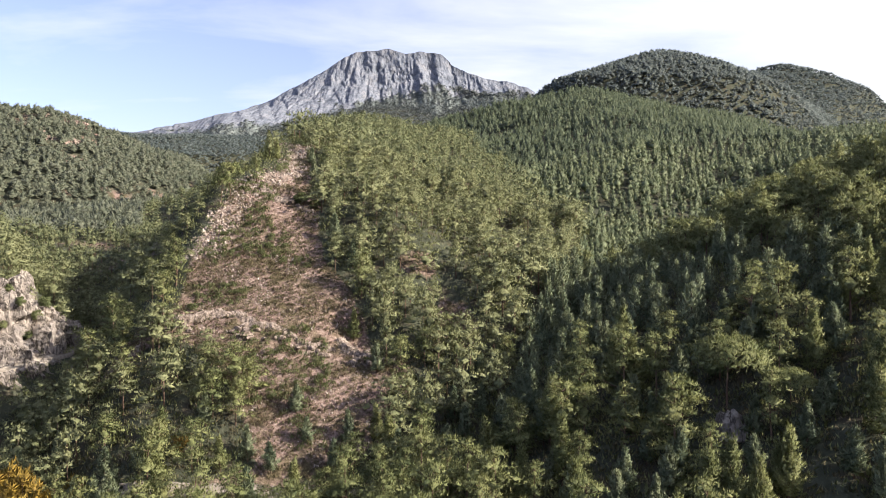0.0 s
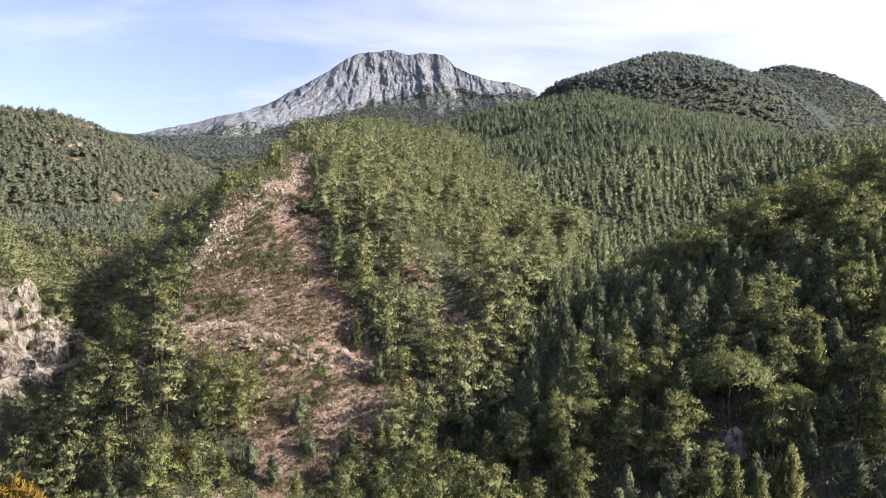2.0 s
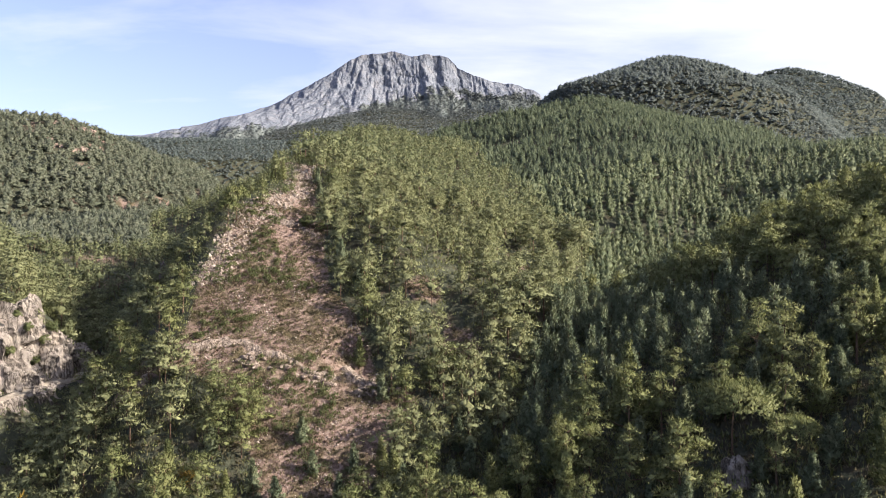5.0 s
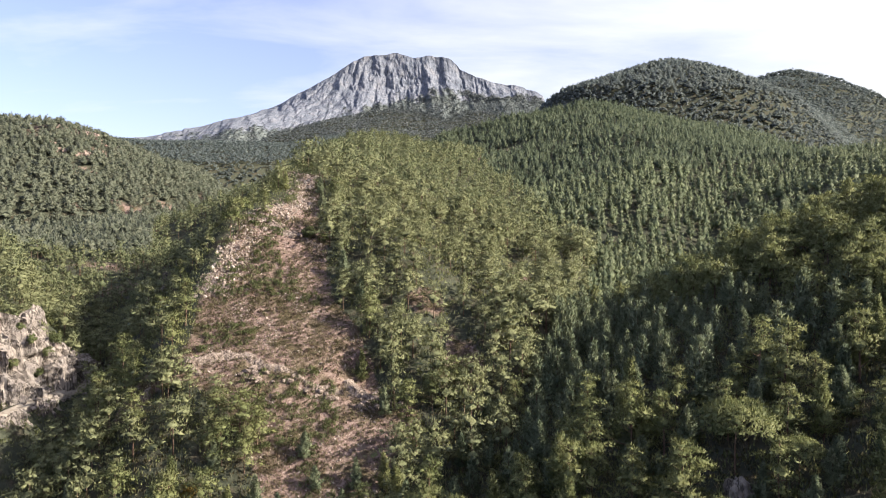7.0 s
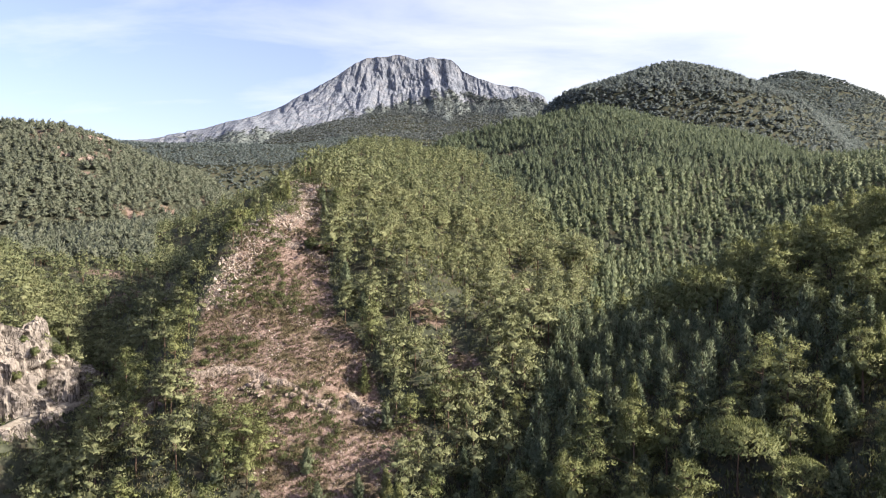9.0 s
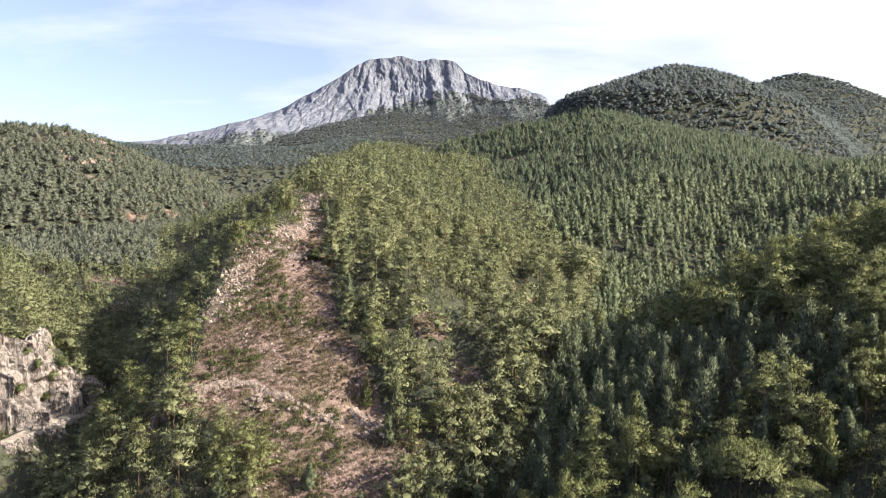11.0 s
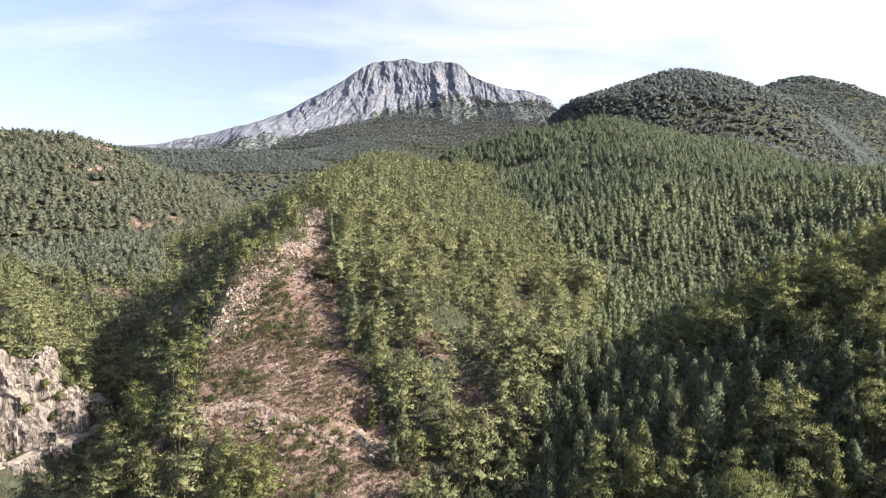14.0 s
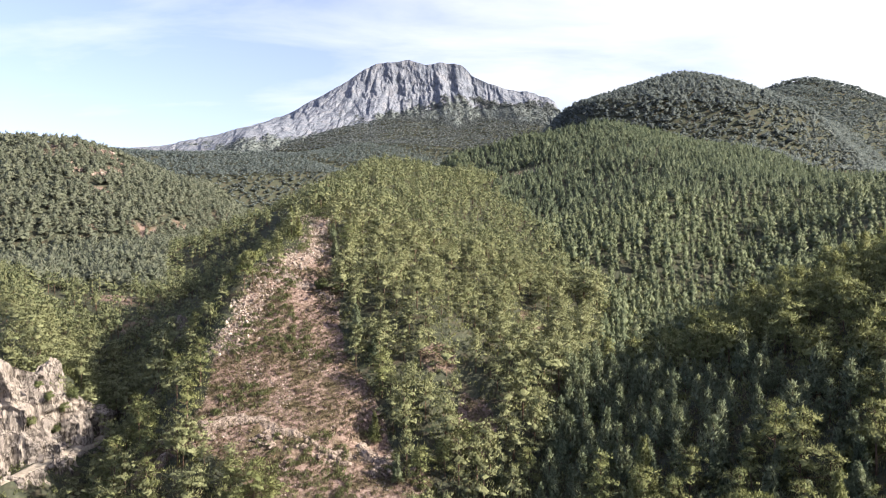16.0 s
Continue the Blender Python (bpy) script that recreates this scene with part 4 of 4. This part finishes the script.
def ledge(label, line, drop, seed):
    """A low broken rock step across the bare slope, along x, y stations."""
    trace = [(x, y, float(ground_height(x, y)) - 0.9, float(ground_height(x, y)) + drop) for x, y in line]
    return rock_wall("rock_ledge", label, trace, 2.6, 0.32, seed, LEDGE_ROCK, 0.5, 0.35, 0.4, "rock ledge", 0.3)


ledge("ragged pinkish rock ledge across the stony slope", [(-79, 189), (-74, 187), (-69, 188), (-64, 190), (-58, 190), (-52, 188), (-46, 188), (-40, 186), (-35, 187), (-30, 186)], 1.5, 410)
ledge("broken rock step beside the lone pine", [(-30, 191), (-26, 188), (-22, 188), (-18, 185), (-13, 184)], 1.7, 420)
ledge("pale upright rock ledge high on the stony slope", [(-66, 243), (-61, 240.5), (-56, 240.5), (-51, 239), (-46, 239.5)], 1.6, 430)
ledge("small red-brown rock step under the trees", [(-92, 184), (-88, 182.5), (-84, 183), (-80, 182)], 1.4, 440)


def hilltop_cliff(label, line, down, up, seed):
    trace = [(x, y, float(ground_height(x, y)) - down, float(ground_height(x, y)) + up) for x, y in line]
    return rock_wall("rock_cliff", label, trace, 16, 1.3, seed, HILL_ROCK, 2.0, 0.5, 2.5, "cliff", 2.0)


hilltop_cliff("reddish crumbling cliff at the end of the western hill", [(-476, 802), (-462, 796), (-448, 798), (-434, 804), (-424, 814)], 6, 9, 450)
hilltop_cliff("low reddish rock band on the western hill", [(-452, 742), (-432, 734), (-414, 738), (-398, 732)], 5, 5, 460)


def boulder(name, label, x, y, size, seed, sink=0.3, mat=None):
    """A weathered block with a craggy skin."""
    bm = bmesh.new()
    bmesh.ops.create_icosphere(bm, subdivisions=4 if max(size) > 3 else 2, radius=1)
    for v in bm.verts:
        p = v.co
        f = 1 + 0.30 * noise.fractal(p * 1.3 + Vector((seed, 0, 0)), 0.9, 2.1, 4) + 0.16 * (1 - abs(noise.noise(Vector((p.x * 4, p.y * 4, p.z * 1.2 + seed)))) * 2)
        v.co = Vector((p.x * size[0], p.y * size[1], p.z * size[2])) * f
    me = bpy.data.meshes.new(name)
    bm.to_mesh(me)
    bm.free()
    me.materials.append(mat or CLIFF_ROCK)
    ob = tagged(new(name, me), label, "rock")
    ob.matrix_basis = pose(x, y, float(ground_height(x, y)) + size[2] * (1 - sink) - 0.4 * size[2], 0, 0, seed * 40)
    return ob


boulder("rock_outcrop", "pale upright limestone outcrop among dark trees", -105, 290, (5.5, 4, 4.6), 3, 0.6)
boulder("rock_outcrop", "pointed pale limestone outcrop on the shaded flank", -120, 283, (2.6, 2.4, 7.5), 5)
for x, y, z, s in ((-137, 219, 31, 0.6), (-137, 213, 40, 0.5), (-139, 210, 33, 0.45), (-133, 215, 26, 0.5), (-146, 204, 42, 0.55), (-151, 200, 34, 0.5), (-149, 196, 47, 0.5), (-132, 224, 24, 0.6), (-142, 224, 36, 0.6), (-133, 211, 36, 0.75), (-131, 216, 31, 0.8), (-134, 207, 41, 0.6), (-130, 219, 34, 0.8), (-136, 206, 29, 0.6), (-132, 212, 25, 0.7)):
    bush = plant(OAKS[int(rng.integers(0, 2))], x, y, s, group="bushes on the cliff")
    bush.location.z = z
boulder("rock_outcrop", "jagged limestone pinnacle beside the gorge cliff", -145, 230, (5.5, 4, 9), 11)
boulder("rock_outcrop", "low jagged limestone crag above the track", -129, 221, (4.5, 3, 7), 13)
boulder("rock_outcrop", "tall ribbed limestone crag on the gorge cliff", -141, 208, (5, 4, 13), 15)
boulder("rock_outcrop", "grey rock under the flat-topped pines", 53, 122.5, (3, 2.4, 3.2), 7)

# broken slabs along the ledges of the bare slope: x, y, spread across, spread deep, how many
SLAB = boulder("rock_slab", "angular pinkish rock slab on the stony slope", -45, 186, (1.3, 0.8, 0.7), 4, 0.3, LEDGE_ROCK)
SLAB["group"] = "slabs of the stony slope"
slab_rng = np.random.default_rng(8)
for cx, cy, wide, deep, n in ((-45, 186, 13, 1.6, 26), (-20, 185, 5, 2.5, 14), (-74, 186, 5, 1.5, 9), (-52, 241, 5, 1.5, 10), (3, 196, 5, 3, 12), (-66, 252, 7, 8, 16), (-24, 191, 4, 2, 8)):
    for _ in range(n):
        x, y, s = cx + wide * slab_rng.uniform(-1, 1), cy + deep * slab_rng.normal() * 0.5, slab_rng.uniform(0.5, 1.25)
        turn = pose(x, y, float(ground_height(x, y)) + 0.1 * s, slab_rng.uniform(-25, 25), slab_rng.uniform(-25, 25), slab_rng.uniform(0, 360))
        copy_thing(SLAB, turn).scale = (s * slab_rng.uniform(0.8, 1.5), s, s * slab_rng.uniform(0.7, 1.3))


# ---- track ----
def track(line, label):
    p = np.array(line, float)
    d = np.concatenate([[0], np.cumsum(np.hypot(*np.diff(p, axis=0).T))])
    s = np.arange(0, d[-1], 1.2)
    x, y = np.interp(s, d, p[:, 0]), np.interp(s, d, p[:, 1])
    for _ in range(6):
        x[1:-1], y[1:-1] = (x[:-2] + 2 * x[1:-1] + x[2:]) / 4, (y[:-2] + 2 * y[1:-1] + y[2:]) / 4
    nx, ny = -np.gradient(y), np.gradient(x)
    n = np.hypot(nx, ny)
    across = np.linspace(-1.4, 1.4, 7)[:, None]
    wob = 0.35 * swell(s, 0 * s, 6, 2)
    X, Y = x + nx / n * (across + wob), y + ny / n * (across + wob)
    mid = ground_height(x, y)
    Z = np.maximum(ground_height(X, Y), mid - 0.3) + 0.22 - 0.06 * np.abs(across) + 0.05 * swell(X, Y, 1.1, 8)
    n, m = X.shape
    top = np.stack([X, Y, Z], -1)
    low = top.copy()
    low[..., 2] -= 1.2
    verts = np.concatenate([low[:1], top, low[-1:]])
    i = np.arange(verts.shape[0] * m).reshape(-1, m)
    quads = np.stack([i[:-1, :-1], i[:-1, 1:], i[1:, 1:], i[1:, :-1]], -1).reshape(-1, 4)[:, ::-1]
    return tagged(new("road", mesh_of("road", verts, quads, TRACK, True)), label, "road", kind="structure")


track(TRACK_LINE, "narrow pale gravel track along the gorge wall")
track(GRAVEL_LINE, "pale gravel track on the wooded valley floor")


# ---- scrub and stones ----
def scrub(name, label, seed, x, y, wide, high, count, size, leaf):
    rng = np.random.default_rng(seed)
    c = np.stack([x, y, ground_height(x, y) + 0.45 * high], -1)
    rad = np.stack([wide, wide, high * 0.65], -1)
    v, f, nrm = sprays(rng, c, rad, np.tile([[0.0, 0.0, 1.0]], (len(x), 1)), count, size, -1e4, 0.8)
    return tagged(new(name, mesh_of(name, v, f, leaf, True, nrm)), label, "shrubs", kind="stuff")


def stones(seed, x, y, size):
    """Angular stones, one island each."""
    rng = np.random.default_rng(seed)
    base = np.array([(1, 0, 0), (0, 1, 0), (-1, 0, 0), (0, -1, 0), (0.2, 0.1, 1), (0, 0, -1)], float)
    tri = np.array([(0, 1, 4), (1, 2, 4), (2, 3, 4), (3, 0, 4), (1, 0, 5), (2, 1, 5), (3, 2, 5), (0, 3, 5)])
    n = len(x)
    v = base[None] * rng.uniform(0.6, 1.3, (n, 6, 1)) * (size[:, None] * rng.uniform(0.5, 1.2, (n, 3)))[:, None, :]
    one = unit(rng.normal(size=(n, 3)))
    two = unit(np.cross(one, rng.normal(size=(n, 3))))
    v = np.einsum("nij,njk->nik", v, np.stack([one, two, np.cross(one, two)], 1))
    v = np.stack([v[..., 0] + x[:, None], v[..., 1] + y[:, None], v[..., 2] + (ground_height(x, y) + 0.3 * size)[:, None]], -1)
    return v, tri


rng = np.random.default_rng(77)
x, y = free_spots(rng, -160, 150, 96, 330, 2.5, lambda x, y: in_valley(x, y) & (rng.random(len(x)) < 0.8))
tall = rng.uniform(0.8, 3.2, len(x))
scrub("undergrowth", "dark evergreen undergrowth beneath the pines", 30, x, y, tall * rng.uniform(0.6, 0.9, len(x)), tall, 18, 0.55, PINE)
x, y = free_spots(rng, -125, 125, 98, 190, 1.5, lambda x, y: in_valley(x, y))
scrub("ground_cover", "low dark herbs and saplings on the forest floor", 39, x, y, rng.uniform(0.6, 1.1, len(x)), rng.uniform(0.3, 1.0, len(x)), 8, 0.5, SCRUB)
crest = lambda x, y: np.interp(y, [156, 172, 184, 197, 218, 245, 262, 290, 300], [-40, -50, -76, -76, -80, -73, -62, -66, -64])
on_slope = lambda x, y: (bareness(x, y) > 0.4) & off_rock(x, y)
x, y = free_spots(rng, -92, 40, 154, 300, 1.1, lambda x, y: on_slope(x, y) & (swell(x, y, 8, 12) + 0.6 * swell(x, y, 3, 13) > 0.08 + np.where((y > 212) & (x - crest(x, y) < 8), 0.35, -0.75)))
scrub("low_scrub", "low grey-green scrub scattered over the stony slope", 31, x, y, rng.uniform(0.35, 1.0, len(x)), rng.uniform(0.3, 1.0, len(x)), 24, 0.30, SCRUB)
x, y = free_spots(rng, -90, -8, 154, 300, 1.5, lambda x, y: on_slope(x, y) & (swell(x, y, 7, 15) > 0.05))
scrub("dry_scrub", "dry brown twiggy scrub on the stony slope", 32, x, y, rng.uniform(0.3, 0.7, len(x)), rng.uniform(0.2, 0.6, len(x)), 12, 0.34, DRY_TWIGS)
x, y = free_spots(rng, -90, 10, 154, 300, 2.0, lambda x, y: on_slope(x, y) & (swell(x, y, 9, 19) + 1.6 * np.exp(-((x + 41) / 13) ** 2 - ((y - 178) / 8) ** 2) + 0.5 * np.exp(-((x + 72) / 9) ** 2 - ((y - 216) / 9) ** 2) > 0.42))
scrub("green_scrub", "rounded green bushes on the stony slope", 33, x, y, rng.uniform(0.7, 1.5, len(x)), rng.uniform(0.8, 1.8, len(x)), 70, 0.36, BROADLEAF)
x, y = free_spots(rng, -470, 90, 176, 820, 3.4, lambda x, y: (bareness(x, y) > 0.3) & ((x < -95) | (x > 10) | (y > 320)) & off_rock(x, y) & (rng.random(len(x)) < 0.35))
scrub("low_scrub", "scattered low scrub on far bare patches", 34, x, y, rng.uniform(0.6, 1.6, len(x)), rng.uniform(0.5, 1.4, len(x)), 14, 0.6, SCRUB)

x, y = free_spots(rng, -100, -55, 210, 304, 1.7, lambda x, y: (x > np.interp(y, [214, 218, 245, 262, 300], [-80, -80, -73, -62, -64]) - 18) & (x < np.interp(y, [214, 218, 245, 262, 300], [-80, -80, -73, -62, -64]) + 1) & (rng.random(len(x)) < 0.8))
scrub("flank_scrub", "dense dark green bushes on the steep shaded flank", 36, x, y, rng.uniform(0.7, 1.5, len(x)), rng.uniform(0.8, 2.0, len(x)), 30, 0.38, HAZED_HILL_PINE)
x, y = free_spots(rng, -150, -96, 150, 232, 1.9, lambda x, y: (beside_track(x, y, TRACK_LINE) > 3.0) & (y > 150 - 0.4 * (x + 96)) & (rng.random(len(x)) < 0.75))
scrub("gorge_scrub", "dark tangled bushes on the floor of the gorge", 37, x, y, rng.uniform(0.7, 1.6, len(x)), rng.uniform(0.8, 2.6, len(x)), 22, 0.42, PINE)


def strew(label, seed, x, y, size):
    v, tri = stones(seed, x, y, size)
    return tagged(new("loose_stones", mesh_of("loose_stones", v.reshape(-1, 3), (np.arange(len(x))[:, None, None] * 6 + tri).reshape(-1, 3), STONE)), label, "stones", kind="stuff")


x, y = free_spots(rng, -86, -8, 154, 300, 0.5, lambda x, y: on_slope(x, y) & (rng.random(len(x)) < np.where(y > 212, np.clip(1.1 - (x - crest(x, y)) / 12, 0.02, 1), 0.02) + 0.35 * (swell(x, y, 6, 44) > 0.55)))
strew("broken pale stones strewn along the crest and slope", 41, x, y, rng.uniform(0.2, 0.5, len(x)))
x, y = free_spots(rng, -90, -40, 212, 300, 1.0, lambda x, y: (x > crest(x, y) - 4) & (x < crest(x, y) + 9) & (rng.random(len(x)) < 0.55))
strew("large tilted pale slabs along the crest", 43, x, y, rng.uniform(0.35, 0.9, len(x)))
x, y = free_spots(rng, -90, 10, 156, 300, 0.75, lambda x, y: on_slope(x, y) & (rng.random(len(x)) < 0.25 + 0.5 * np.clip(swell(x, y, 7, 47) + 0.2, 0, 1)))
strew("small broken rubble all over the bare slope", 46, x, y, rng.uniform(0.10, 0.26, len(x)))
x, y = free_spots(rng, -70, -10, 158, 200, 2.2, lambda x, y: on_slope(x, y) & (rng.random(len(x)) < 0.3))
strew("scattered blocks on the lower stony slope", 45, x, y, rng.uniform(0.25, 0.7, len(x)))
